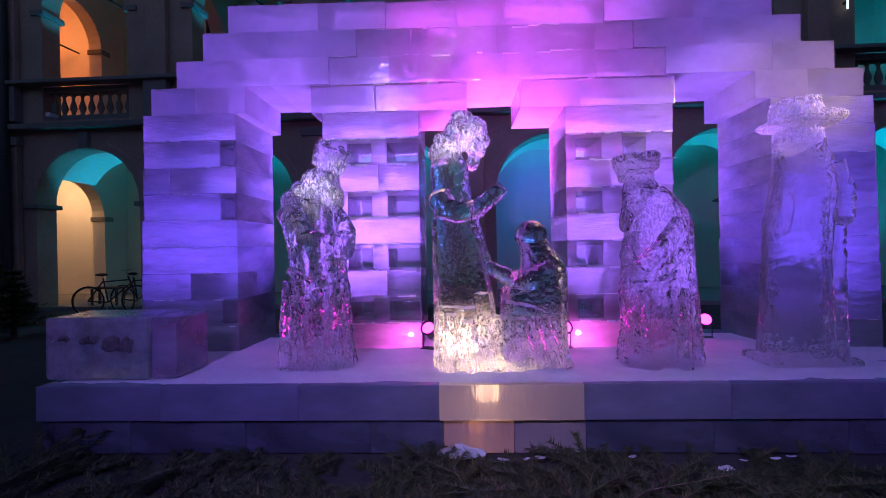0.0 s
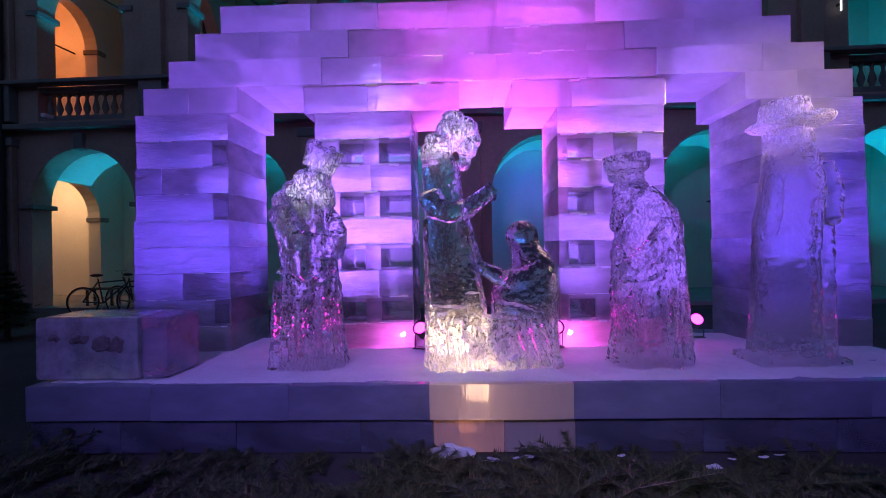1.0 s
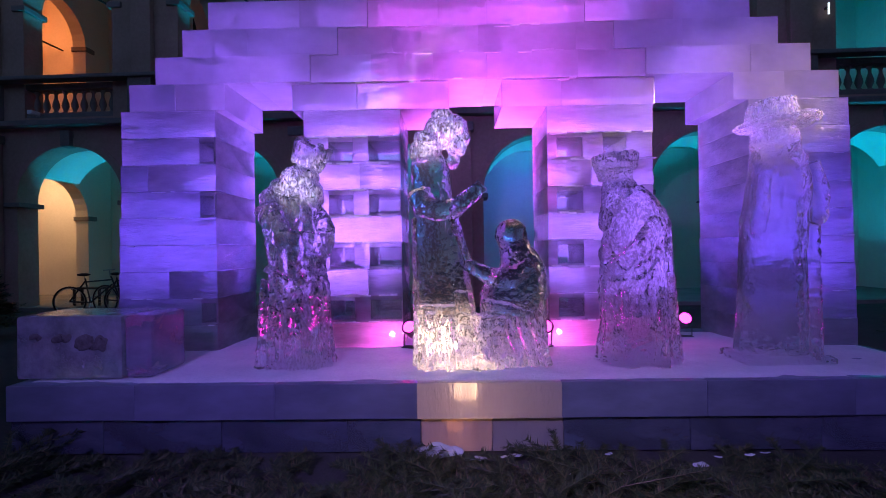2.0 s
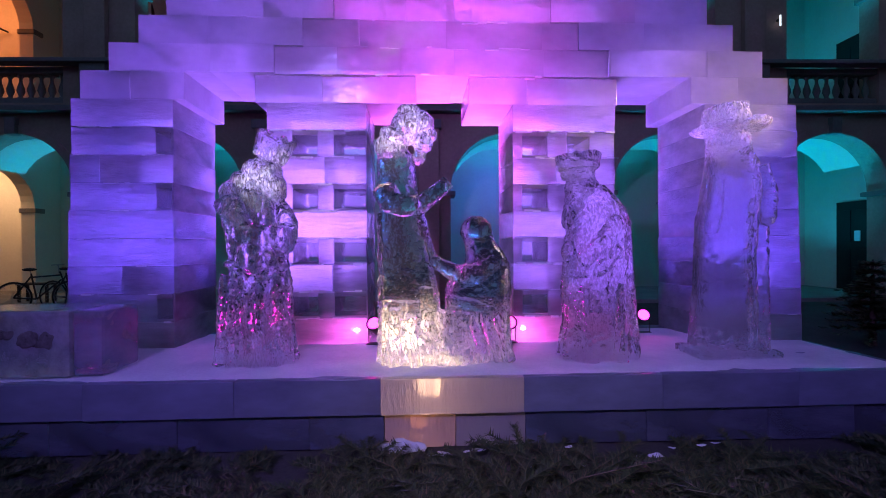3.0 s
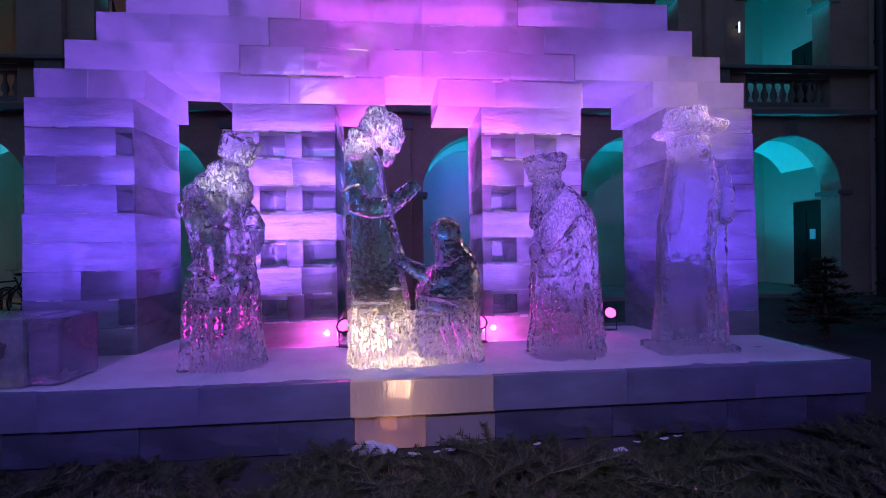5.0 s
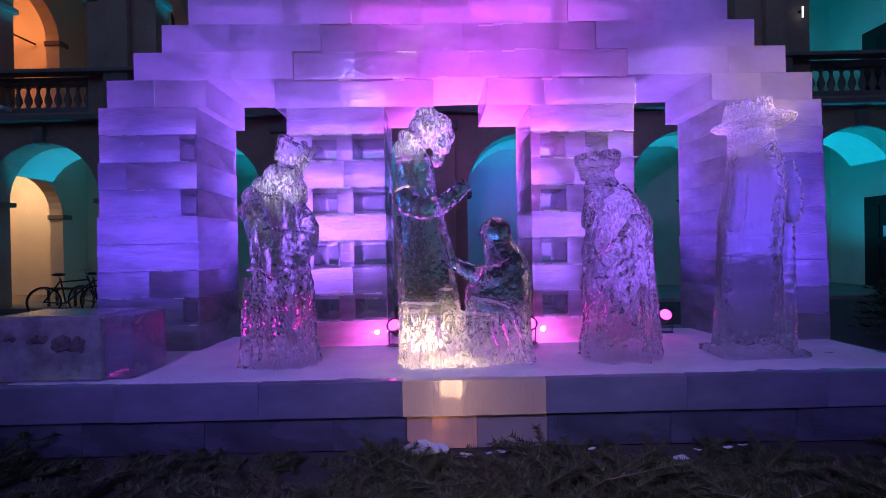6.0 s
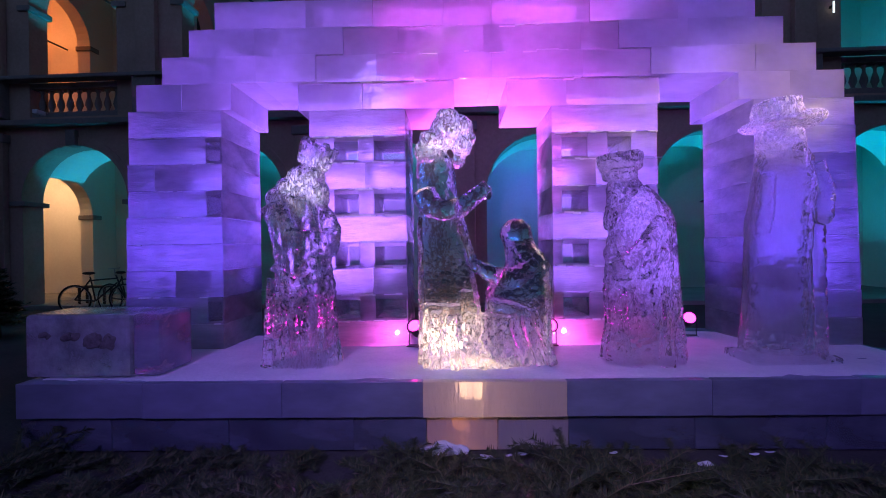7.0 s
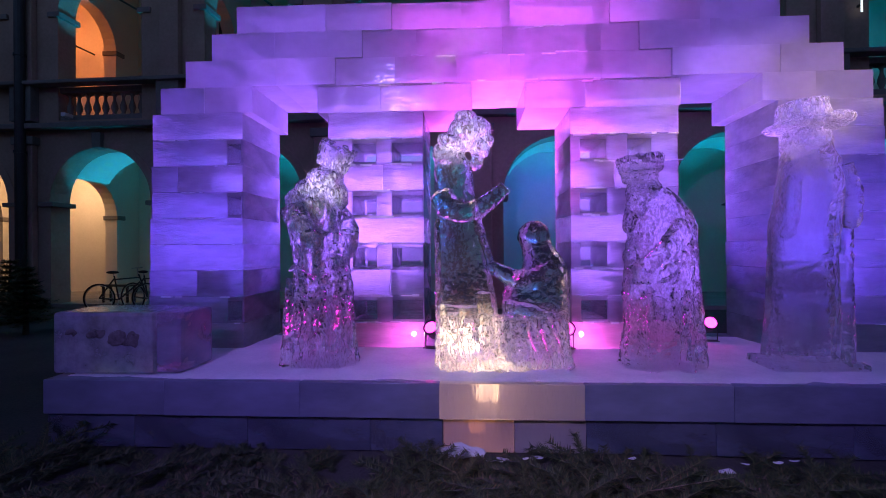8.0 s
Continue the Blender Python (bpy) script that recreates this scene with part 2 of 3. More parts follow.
def thing(name, label, category, at=None, group="", kind=""):
    return tagged_at(new(name), at, label, category, group, kind)


def tagged_at(ob, at, label, category, group="", kind=""):
    if at is not None:
        ob.matrix_basis = at if isinstance(at, Matrix) else Matrix.Translation(at)
    return tagged(ob, label, category, group, kind)


# ---- ground ----
bm = bmesh.new()
bmesh.ops.create_grid(bm, x_segments=90, y_segments=90, size=60, matrix=Matrix.Translation((0, 10, 0)))
for v in bm.verts:
    v.co.z = 0.015 * noise.noise(v.co * 0.9) - 0.01
for v in bm.verts:
    if v.co.x < -59 or v.co.x > 59 or v.co.y < -49 or v.co.y > 69:
        v.co.x, v.co.y = v.co.x * 30, (v.co.y - 10) * 30 + 10
tagged(part("ground", bm, GROUND, smooth=True), "dark damp courtyard gravel with patches of old snow", "ground", kind="structure")

# ---- arcade of the courtyard: local x along the wall, y into it ----
ARCADE = pose(0, 11.72, 0, 0, 0, -1.6)
BAYS = [-17.4, -13.4, -9.4, -5.37, -1.42, 2.43, 6.4, 10.5]
EDGE = [-19.4] + [(a + b) / 2 for a, b in zip(BAYS, BAYS[1:])] + [12.75]


def arch_wall_bm(x0, x1, z0, z1, c, half, spring, thick, sill=None, steps=18):
    """A piece of wall with one arched opening, centred on c; axis x, thickness along +y."""
    bm = bmesh.new()
    arc = [(c + half * math.cos(a), spring + half * math.sin(a)) for a in (math.pi * i / steps for i in range(steps + 1))]
    low = z0 if sill is None else sill
    left, right = c - half, c + half

    def quad(pts):
        for y, rev in ((0.0, False), (thick, True)):
            vs = [bm.verts.new((x, y, z)) for x, z in pts]
            bm.faces.new(vs[::-1] if rev else vs)

    quad([(x0, z0), (left, z0), (left, spring), (x0, spring)])
    quad([(right, z0), (x1, z0), (x1, spring), (right, spring)])
    if sill is not None:
        quad([(left, z0), (right, z0), (right, sill), (left, sill)])
    xs = [x1 + (x0 - x1) * i / steps for i in range(steps + 1)]
    for i in range(steps):
        quad([arc[i], (xs[i], z1), (xs[i + 1], z1), arc[i + 1]])
    quad([(right, spring), (x1, spring), (x1, z1)])
    quad([(x0, spring), (left, spring), (x0, z1)])
    inner = [(right, low)] + arc + [(left, low)]
    for (xa, za), (xb, zb) in zip(inner, inner[1:]):
        bm.faces.new([bm.verts.new(p) for p in ((xa, 0, za), (xb, 0, zb), (xb, thick, zb), (xa, thick, za))])
    if sill is not None:
        bm.faces.new([bm.verts.new(p) for p in ((left, 0, sill), (right, 0, sill), (right, thick, sill), (left, thick, sill))])
    for xa in (x0, x1):
        bm.faces.new([bm.verts.new(p) for p in ((xa, 0, z0), (xa, 0, z1), (xa, thick, z1), (xa, thick, z0))])
    bm.faces.new([bm.verts.new(p) for p in ((x0, 0, z1), (x1, 0, z1), (x1, thick, z1), (x0, thick, z1))])
    bmesh.ops.remove_doubles(bm, verts=bm.verts[:], dist=0.001)
    bmesh.ops.recalc_face_normals(bm, faces=bm.faces[:])
    return bm


def setting(name, bm, material, label, category, m=ARCADE, smooth=False):
    ob = part(name, bm, material, smooth=smooth)
    return tagged_at(ob, m, label, category, kind="structure")


GF_TOP, FLOOR2, RAIL = 4.78, 4.85, 5.78
for k, c in enumerate(BAYS):
    x0, x1 = EDGE[k], EDGE[k + 1]
    w = setting(f"wall_ground_{k + 1}", arch_wall_bm(x0, x1, 0, GF_TOP, c, 1.40, 2.76, 0.6), STONE, "dim weathered stucco arcade wall with a round arch", "wall")
    bmi = box_bm(0.42, 0.74, 0.12, (c - 1.49, 0.3, 2.70), 0.02)
    part("impost", bmi, TRIM, w), part("impost", box_bm(0.42, 0.74, 0.12, (c + 1.49, 0.3, 2.70), 0.02), TRIM, w)
    # raised band round the arch, and its keystone
    bmr = bmesh.new()
    for i in range(24):
        a0, a1 = math.pi * i / 24, math.pi * (i + 1) / 24
        vs = []
        for y in (-0.03, 0.02):
            for r, a in ((1.405, a0), (1.405, a1), (1.6, a1), (1.6, a0)):
                vs.append(bmr.verts.new((c + r * math.cos(a), y, 2.76 + r * math.sin(a))))
        for f in ((0, 1, 2, 3), (7, 6, 5, 4), (0, 4, 5, 1), (3, 2, 6, 7)):
            bmr.faces.new([vs[j] for j in f])
    part("archivolt", bmr, STONE, w)
    part("keystone", box_bm(0.24, 0.24, 0.42, (c, -0.03, 4.33), 0.03, 2, 0.01), TRIM, w)
    u = setting(f"wall_upper_{k + 1}", arch_wall_bm(x0, x1, FLOOR2, 10.6, c, 1.16, 7.75, 0.55, FLOOR2 + 0.05), STONE, "dim weathered stucco loggia wall with a round arch", "wall")
    part("impost", box_bm(0.36, 0.68, 0.14, (c - 1.25, 0.28, 7.68), 0.02), TRIM, u)
    part("impost", box_bm(0.36, 0.68, 0.14, (c + 1.25, 0.28, 7.68), 0.02), TRIM, u)
    # vault band behind the arch
    bmv = bmesh.new()
    for i in range(16):
        a0, a1 = radians(30 + 120 * i / 16), radians(30 + 120 * (i + 1) / 16)
        vs = []
        for y in (0.6, 1.75):
            for r, a in ((1.39, a0), (1.39, a1), (1.58, a1), (1.58, a0)):
                vs.append(bmv.verts.new((c + r * math.cos(a), y, 2.76 + r * math.sin(a))))
        for f in ((0, 4, 5, 1), (3, 2, 6, 7), (4, 7, 6, 5)):
            bmv.faces.new([vs[j] for j in f])
    setting(f"ceiling_vault_{k + 1}", bmv, PLASTER, "pale plastered vault behind the arch", "ceiling")
    # pilaster between the bays
    pil = setting(f"pilaster_{k + 1}", box_bm(0.5, 0.16, 4.4, (x0, -0.09, 2.2), 0.02), STONE, "flat stucco pilaster between two arches", "pilaster")
    part("capital", box_bm(0.62, 0.24, 0.22, (x0, -0.11, 4.35), 0.03), TRIM, pil)
    part("upper_shaft", box_bm(0.5, 0.16, 4.6, (x0, -0.09, 8.2), 0.02), STONE, pil)
    part("pedestal", box_bm(0.6, 0.26, 0.95, (x0, -0.13, 5.32), 0.02), TRIM, pil)
    # balustrade in the upper arch
    bal = setting(f"balustrade_{k + 1}", box_bm(2 * 1.16, 0.34, 0.16, (c, 0.2, RAIL - 0.08), 0.03), TRIM, "grey stone balustrade with turned balusters", "balustrade")
    part("plinth", box_bm(2 * 1.16, 0.3, 0.14, (c, 0.2, FLOOR2 + 0.12), 0.02), TRIM, bal)
    prof = [(0.07, 0), (0.07, 0.04), (0.04, 0.07), (0.085, 0.2), (0.075, 0.28), (0.035, 0.42), (0.035, 0.5), (0.065, 0.55), (0.065, 0.58)]
    bme = mesh_of("baluster", lathe_bm(prof, 10), TRIM, True)
    for i in range(9):
        b = part("baluster", bme, TRIM, bal)
        b.location = (c - 1.0 + 0.25 * i, 0.2, FLOOR2 + 0.18)
    # transverse arch in the loggia behind, ground floor and upper floor
    for nm, z0, z1, spring, mat in ((f"wall_cross_ground_{k + 1}", 0, 4.5, 2.6, PLASTER), (f"wall_cross_upper_{k + 1}", FLOOR2 + 0.05, 10.3, 7.9, PLASTER)):
        bmx = arch_wall_bm(0.0, 3.2, z0, z1, 1.13, 1.07, spring, 0.4)
        cw = setting(nm, bmx, mat, "pale plastered cross arch of the loggia", "wall", ARCADE @ pose(x0 + 0.2, 0.6, 0, 0, 0, 90))
        part("impost", box_bm(0.36, 0.5, 0.14, (2.34, 0.2, spring - 0.07), 0.02), TRIM, cw)

setting("wall_back_ground", box_bm(32.2, 0.4, 4.5, (-3.3, 4.0, 2.25)), PLASTER, "pale plastered back wall of the ground-floor loggia", "wall")
setting("wall_back_upper", box_bm(32.2, 0.4, 5.4, (-3.3, 4.0, 7.6)), PLASTER, "pale plastered back wall of the upper loggia", "wall")
setting("ceiling_ground", box_bm(32.2, 3.6, 0.3, (-3.3, 2.4, 4.66)), PLASTER, "pale plastered loggia ceiling", "ceiling")
setting("ceiling_upper", box_bm(32.2, 4.4, 0.3, (-3.3, 2.0, 10.75)), PLASTER, "pale plastered upper loggia ceiling", "ceiling")
setting("floor_loggia", box_bm(32.2, 4.0, 0.12, (-3.3, 2.0, 0.02)), TRIM, "grey stone paving of the loggia", "floor")
setting("cornice", box_bm(32.2, 0.3, 0.14, (-3.3, -0.16, 4.70), 0.03), TRIM, "projecting stone string course", "cornice")
setting("trim_upper_sill", box_bm(32.2, 0.34, 0.1, (-3.3, -0.18, RAIL + 0.03), 0.03), TRIM, "long projecting stone rail course", "cornice")
# end wall of the arcade with its doorways, built as near-black panels
end = setting("wall_end", box_bm(0.4, 4.2, 10.6, (12.96, 2.1, 5.3)), PLASTER, "plastered end wall of the loggia", "wall")
for nm, z0, h in (("doorway_1", 0.1, 2.55), ("doorway_2", FLOOR2 + 0.05, 2.5)):
    d = setting(nm, box_bm(0.06, 1.2, h, (12.74, 1.9, z0 + h / 2), 0.01), DOORWAY, "near-black panel standing in for a dark open doorway in the loggia's end wall", "door")
    for dy in (-0.3, 0.3):
        part("doorway_panel", box_bm(0.03, 0.42, h * 0.36, (12.70, 1.9 + dy, z0 + h * 0.28), 0.01), DOORWAY, d)
        part("doorway_panel", box_bm(0.03, 0.42, h * 0.36, (12.70, 1.9 + dy, z0 + h * 0.72), 0.01), DOORWAY, d)
    part("notice", box_bm(0.01, 0.2, 0.3, (12.68, 1.75, z0 + 1.55)), WHITE, d, "small white paper notice")
# wings that close the courtyard
for nm, m, lab in (("wall_east", pose(13.3, 11.4, 0, 0, 0, -91.6), "grey stucco wing wall of the courtyard"), ("wall_west", pose(-20, 12.2, 0, 0, 0, -91.6), "dim stucco wing wall of the courtyard"),
                   ("wall_south", pose(-20, -14, 0, 0, 0, 0), "dim stucco wall behind the courtyard")):
    L = 26 if nm != "wall_south" else 34
    setting(nm, box_bm(L, 0.5, 10.6, (L / 2, 0.25 if nm != "wall_south" else -0.25, 5.3)), STONE, lab, "wall", m)

# loggia lamps: teal floor lamps under the arches, warm lamps in the far bays
for k, c in enumerate(BAYS):
    if k > 1:
        lamp_light("teal_beam", ARCADE @ Vector((c, 0.7, 0.3)), ARCADE @ Vector((c, 1.5, 4.2)), 540, TEAL, 0.08, 62, 0.3)
        lamp_light("teal_beam", ARCADE @ Vector((c, 0.5, 5.9)), ARCADE @ Vector((c, 0.4, 9.0)), 160, TEAL, 0.08, 80, 0.3)
lamp_light("teal_beam", ARCADE @ Vector((10.4, 2.0, 0.3)), ARCADE @ Vector((11.2, 2.4, 4.2)), 160, TEAL, 0.08, 120)
lamp_light("teal_beam", ARCADE @ Vector((10.4, 2.0, 5.2)), ARCADE @ Vector((11.2, 2.4, 9.2)), 160, TEAL, 0.08, 120)
lamp_light("unseen_loggia_bulb", ARCADE @ Vector((-13.0, 2.3, 3.6)), None, 120, (1.0, 0.60, 0.34), 0.15)
lamp_light("unseen_loggia_bulb", ARCADE @ Vector((-13.0, 2.3, 8.6)), None, 105, AMBER, 0.15)
# added blue bulb tints this bay; no lamp of this colour is known
lamp_light("unseen_loggia_bulb", ARCADE @ Vector((2.4, 2.6, 3.4)), None, 45, (0.05, 0.12, 1.0), 0.15)

# ---- ice platform ----
platform = thing("ice_platform", "wide two-course platform of frosted ice blocks on the ground", "ice platform", (0, 0, 0))


def block(parent, x0, x1, y0, y1, z0, z1, mat, bev=0.008, label="", gap=0.0006):
    g = gap
    sx, sy, sz = x1 - x0 - 2 * g, y1 - y0 - 2 * g, z1 - z0 - 2 * g
    ob = part("ice_block", box_bm(sx, sy, sz, (0, 0, 0), bev, 2, 0.002), mat, parent, label)
    ob.location = ((x0 + x1) / 2, (y0 + y1) / 2, (z0 + z1) / 2)
    return ob


for x0, x1 in ((-2.92, -2.0), (-2.0, -1.0), (-1.0, 0.0), (0.0, 1.0), (1.0, 2.0), (2.0, 3.0), (3.0, 3.97)):
    d = random.uniform(-0.004, 0.004) - (0.012 if x0 == 0.0 else 0)
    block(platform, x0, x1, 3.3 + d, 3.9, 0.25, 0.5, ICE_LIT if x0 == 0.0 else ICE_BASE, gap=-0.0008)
    block(platform, x0, x1, 3.9, 4.5, 0.25, 0.496, ICE_BASE)
    block(platform, x0, x1, 4.5, 5.4, 0.25, 0.498, ICE_BASE)
for x0, x1 in ((-2.92, -2.25), (-2.25, -1.4), (-1.4, -0.5), (-0.5, 0.02), (0.02, 0.52), (0.52, 1.02), (1.02, 1.9), (1.9, 2.8), (2.8, 3.45), (3.45, 3.97)):
    d = random.uniform(0.0, 0.03)
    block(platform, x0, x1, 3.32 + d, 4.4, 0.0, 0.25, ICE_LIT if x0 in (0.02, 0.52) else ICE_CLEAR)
    block(platform, x0, x1, 4.4, 5.4, 0.0, 0.25, ICE_BASE)
# snow crust on the platform
bm = bmesh.new()
bmesh.ops.create_grid(bm, x_segments=150, y_segments=36, size=1.0, matrix=Matrix.Translation((0.52, 4.23, 0.5)) @ Matrix.Diagonal((3.4, 0.89, 1, 1)))
for v in bm.verts:
    e = min(v.co.x + 2.88, 3.92 - v.co.x, v.co.y - 3.34, 1.0)
    v.co.z = 0.497 + min(1.0, max(0.0, e * 9)) * (0.012 + 0.012 * noise.noise(v.co * 3.0) + 0.006 * noise.noise(v.co * 14))
tagged(part("snow_layer", bm, SNOW, smooth=True), "thin trodden snow crust lying on the ice platform", "snow", kind="stuff")

# ---- ice wall ----
wall = thing("ice_wall", "stepped gable wall of stacked cloudy ice blocks with openings", "ice wall", (0, 0, 0))
YF, YM, YB = 4.40, 4.48, 5.30  # front of the outer layer, front of the inner layer, back


def course(x0, x1, z0, z1, cuts, front=YF, edge=(0.006, 0.011), mat=None):
    """One course of blocks from x0 to x1, joints at the cuts."""
    xs = [x0] + [c for c in cuts if x0 + 0.08 < c < x1 - 0.08] + [x1]
    for a, b in zip(xs, xs[1:]):
        d = random.uniform(-0.004, 0.004)
        block(wall, a, b, front + d, YB + random.uniform(-0.01, 0.01), z0, z1, mat or ICE_WALL, random.uniform(*edge), gap=-0.0012)


# four piers: two outer ones, two set back between them, with windows of clear ice in every other course
PIERS = [(-2.82, -1.935, YF), (-1.13, -0.218, YM), (1.16, 2.14, YM), (2.975, 3.875, YF)]
WINDOWS = [[(-2.09, -1.955)], [(-0.90, -0.67), (-0.52, -0.225)], [(1.25, 1.49), (1.68, 1.90)], []]
for (px0, px1, front), holes in zip(PIERS, WINDOWS):
    for i in range(9):
        z0, z1 = 0.5 + 0.25 * i, 0.75 + 0.25 * i
        taper = 0.007 * (8 - i)
        a, b = px0 - taper * (px0 < -2.5), px1 + taper * (px1 > 3.5)
        if i % 2 == 1 and holes and not (px0 < -2.5 and i == 3):
            cur = a
            for h0, h1 in holes:
                course(cur, h0, z0, z1, [], front + 0.012)
                block(wall, h0, h1, front + 0.016, YB - 0.1, z0 + 0.025, z1 - 0.045, ICE_PANE, 0.005, gap=-0.001)
                block(wall, h0, h1, front + 0.008, YB - 0.02, z1 - 0.045, z1, ICE_WALL, 0.004, gap=-0.001)
                block(wall, h0, h1, front + 0.008, YB - 0.02, z0, z0 + 0.025, ICE_WALL, 0.004, gap=-0.001)
                cur = h1
            course(cur, b, z0, z1, [], front + 0.012)
        else:
            mid = (a + b) / 2 + random.uniform(-0.25, 0.25)
            course(a, b, z0, z1, [mid] if i in (2, 6) else [], front)
# frosty snow mortar squeezed out of the pier joints
FROST = rough_material("snow_mortar", (0.75, 0.76, 0.8), (0.92, 0.93, 0.95), 6.0, 0.5, 0.6, 0.01, 60)
for (px0, px1, front), amount in zip(PIERS, (0.2, 1.0, 1.0, 0.15)):
    for i in range(1, 9):
        bm = bmesh.new()
        x, z = px0 + 0.03, 0.5 + 0.25 * i
        while x < px1 - 0.05:
            step = random.uniform(0.02, 0.11)
            if random.random() < 0.1 + 0.6 * amount:
                h = random.uniform(0.004, 0.009 + 0.014 * amount)
                y = front + 0.004 + random.uniform(-0.003, 0.006)
                bmesh.ops.create_cube(bm, size=1.0, matrix=Matrix.Translation((x + step / 2, y + 0.012, z + random.uniform(-0.006, 0.004))) @ Matrix.Diagonal((step * 1.1, 0.05, h, 1)))
            x += step
        part("frost_seam", bm, FROST, wall)
# corbels on the piers, under the lintel course
SHARP = (0.0015, 0.003)
for a, b, front, cut in ((-2.74, -1.836, YF, -2.3), (-1.23, 0.247, YM, -0.62), (0.743, 2.16, YM, 1.3), (2.84, 3.785, YF, 3.3)):
    course(a, b, 2.75, 3.0, [cut], front, (0.004, 0.008), ICE_GABLE)
# gable: the outer layer steps in on both sides and frames the inner one
for i, (a, b, c, d) in enumerate(((-2.485, -1.04, 2.06, 3.535), (-2.228, -0.78, 1.77, 3.25), (-1.98, -0.50, 1.51, 3.0))):
    z0, z1 = 3.0 + 0.25 * i, 3.25 + 0.25 * i
    course(a, b, z0, z1, [a + random.uniform(0.5, 0.9)], YF, SHARP, ICE_GABLE)
    cuts, x = [], b + random.uniform(0.4, 0.9)
    while x < c - 0.3:
        cuts.append(x)
        x += random.uniform(0.45, 0.95)
    course(b, c, z0, z1, cuts, YF + 0.03, SHARP, ICE_GABLE)
    course(c, d, z0, z1, [d - random.uniform(0.5, 0.9)], YF, SHARP, ICE_GABLE)
# thin broken frost in the joints of the inner gable
for z, x0, x1 in ((3.0, -0.7, 1.5), (3.25, -0.6, 1.3), (3.5, -0.3, 1.1)):
    bm = bmesh.new()
    x = x0
    while x < x1:
        step = random.uniform(0.03, 0.16)
        if random.random() < 0.45:
            bmesh.ops.create_cube(bm, size=1.0, matrix=Matrix.Translation((x + step / 2, YF + 0.044, z + random.uniform(-0.02, 0.01))) @ Matrix.Diagonal((step, 0.05, random.uniform(0.004, 0.014), 1)))
        x += step
    part("frost_seam", bm, FROST, wall)

# ---- ice bench at the platform's end ----
bench = thing("ice_bench", "low bench of frosted ice with dark blotches on its front", "ice bench", (0, 0, 0))
block(bench, -2.95, -2.16, 3.42, 3.92, 0.515, 0.98, ICE_BENCH, 0.03, gap=-0.001)
block(bench, -2.16, -1.96, 3.45, 3.90, 0.515, 0.972, ICE_CLEAR, 0.03, gap=-0.001)
# flat dark blotches on the front face of the bench
DARK_BLOTCH = rough_material("mottled_dark_blotch", (0.06, 0.05, 0.05), (0.22, 0.2, 0.2), 20.0, 0.8, 0.5, 0.01, 60)
for x, z, w, h in ((-2.80, 0.83, 0.05, 0.03), (-2.60, 0.82, 0.07, 0.035), (-2.44, 0.78, 0.075, 0.06), (-2.32, 0.77, 0.05, 0.07)):
    bm = bmesh.new()
    bmesh.ops.create_icosphere(bm, subdivisions=3, radius=1.0, matrix=Matrix.Translation((x, 3.422, z)) @ Matrix.Diagonal((w, 0.012, h, 1)))
    for v in bm.verts:
        v.co += Vector((0.03, 0.004, 0.03)) * noise.noise(v.co * 22)
    part("dark_blotch", bm, DARK_BLOTCH, bench, "flat dark blotch on the ice face", True)

# ---- carved statues ----


def statue(name, label, at, build, material, voxel=0.0085, wide=1.0):
    bm = bmesh.new()
    build(bm)
    bmesh.ops.scale(bm, vec=(wide, 1, 0.968), verts=bm.verts[:])
    ob = part(name, bm, material, smooth=True)
    tagged_at(ob, pose(*at), label, "statue", "carved ice group")
    rm = ob.modifiers.new("skin", "REMESH")
    rm.mode, rm.voxel_size, rm.use_smooth_shade = "VOXEL", voxel, True
    sm = ob.modifiers.new("melt", "SMOOTH")
    sm.factor, sm.iterations = 0.5, 3
    for nm, size, amount in (("folds", 0.16, 0.014), ("facets", 0.045, 0.016), ("chips", 0.02, 0.006)):
        tex = bpy.data.textures.new(nm, "VORONOI" if nm == "facets" else "CLOUDS")
        tex.noise_scale = size
        dp = ob.modifiers.new(nm, "DISPLACE")
        dp.texture, dp.strength, dp.mid_level, dp.texture_coords = tex, amount, 0.5, "LOCAL"
    return ob


def robe(bm, rings, flutes=0, depth_of_flute=0.0, seg=64, turn=0.3):
    """A carved body: oval rings (height, left, right, half depth), with upright folds that run out towards the top."""
    loops, fine, top = [], [], rings[-1][0]
    for (za, *a), (zb, *b) in zip(rings, rings[1:]):
        n = max(1, int((zb - za) / 0.04))
        fine += [(za + (zb - za) * i / n, *[p + (q - p) * (i / n) for p, q in zip(a, b)]) for i in range(n)]
    fine.append(rings[-1])
    for z, x0, x1, d in fine:
        cx, rx, ring = (x0 + x1) / 2, (x1 - x0) / 2, []
        for k in range(seg):
            t = 2 * math.pi * k / seg
            f = 1.0
            if flutes:
                f += depth_of_flute * (1 - 0.7 * z / top) * math.sin(flutes * t + turn + 1.6 * noise.noise((t * 1.3, z * 0.7, turn))) - depth_of_flute
            sq = 1.0 / max(abs(math.cos(t)), abs(math.sin(t))) ** 0.35
            ring.append(bm.verts.new((cx + rx * f * min(1.0, sq * abs(math.cos(t))) * (1 if math.cos(t) > 0 else -1), d * f * sq * math.sin(t), z)))
        loops.append(ring)
    for p, q in zip(loops, loops[1:]):
        for k in range(seg):
            bm.faces.new((p[k], p[(k + 1) % seg], q[(k + 1) % seg], q[k]))
    bm.faces.new(loops[0][::-1]), bm.faces.new(loops[-1])


def slab(bm, sx, sy, sz, at, ry=0.0, rz=0.0, rx=0.0):
    bmesh.ops.create_cube(bm, size=1.0, matrix=pose(*at, rx, ry, rz) @ Matrix.Diagonal((sx, sy, sz, 1)))


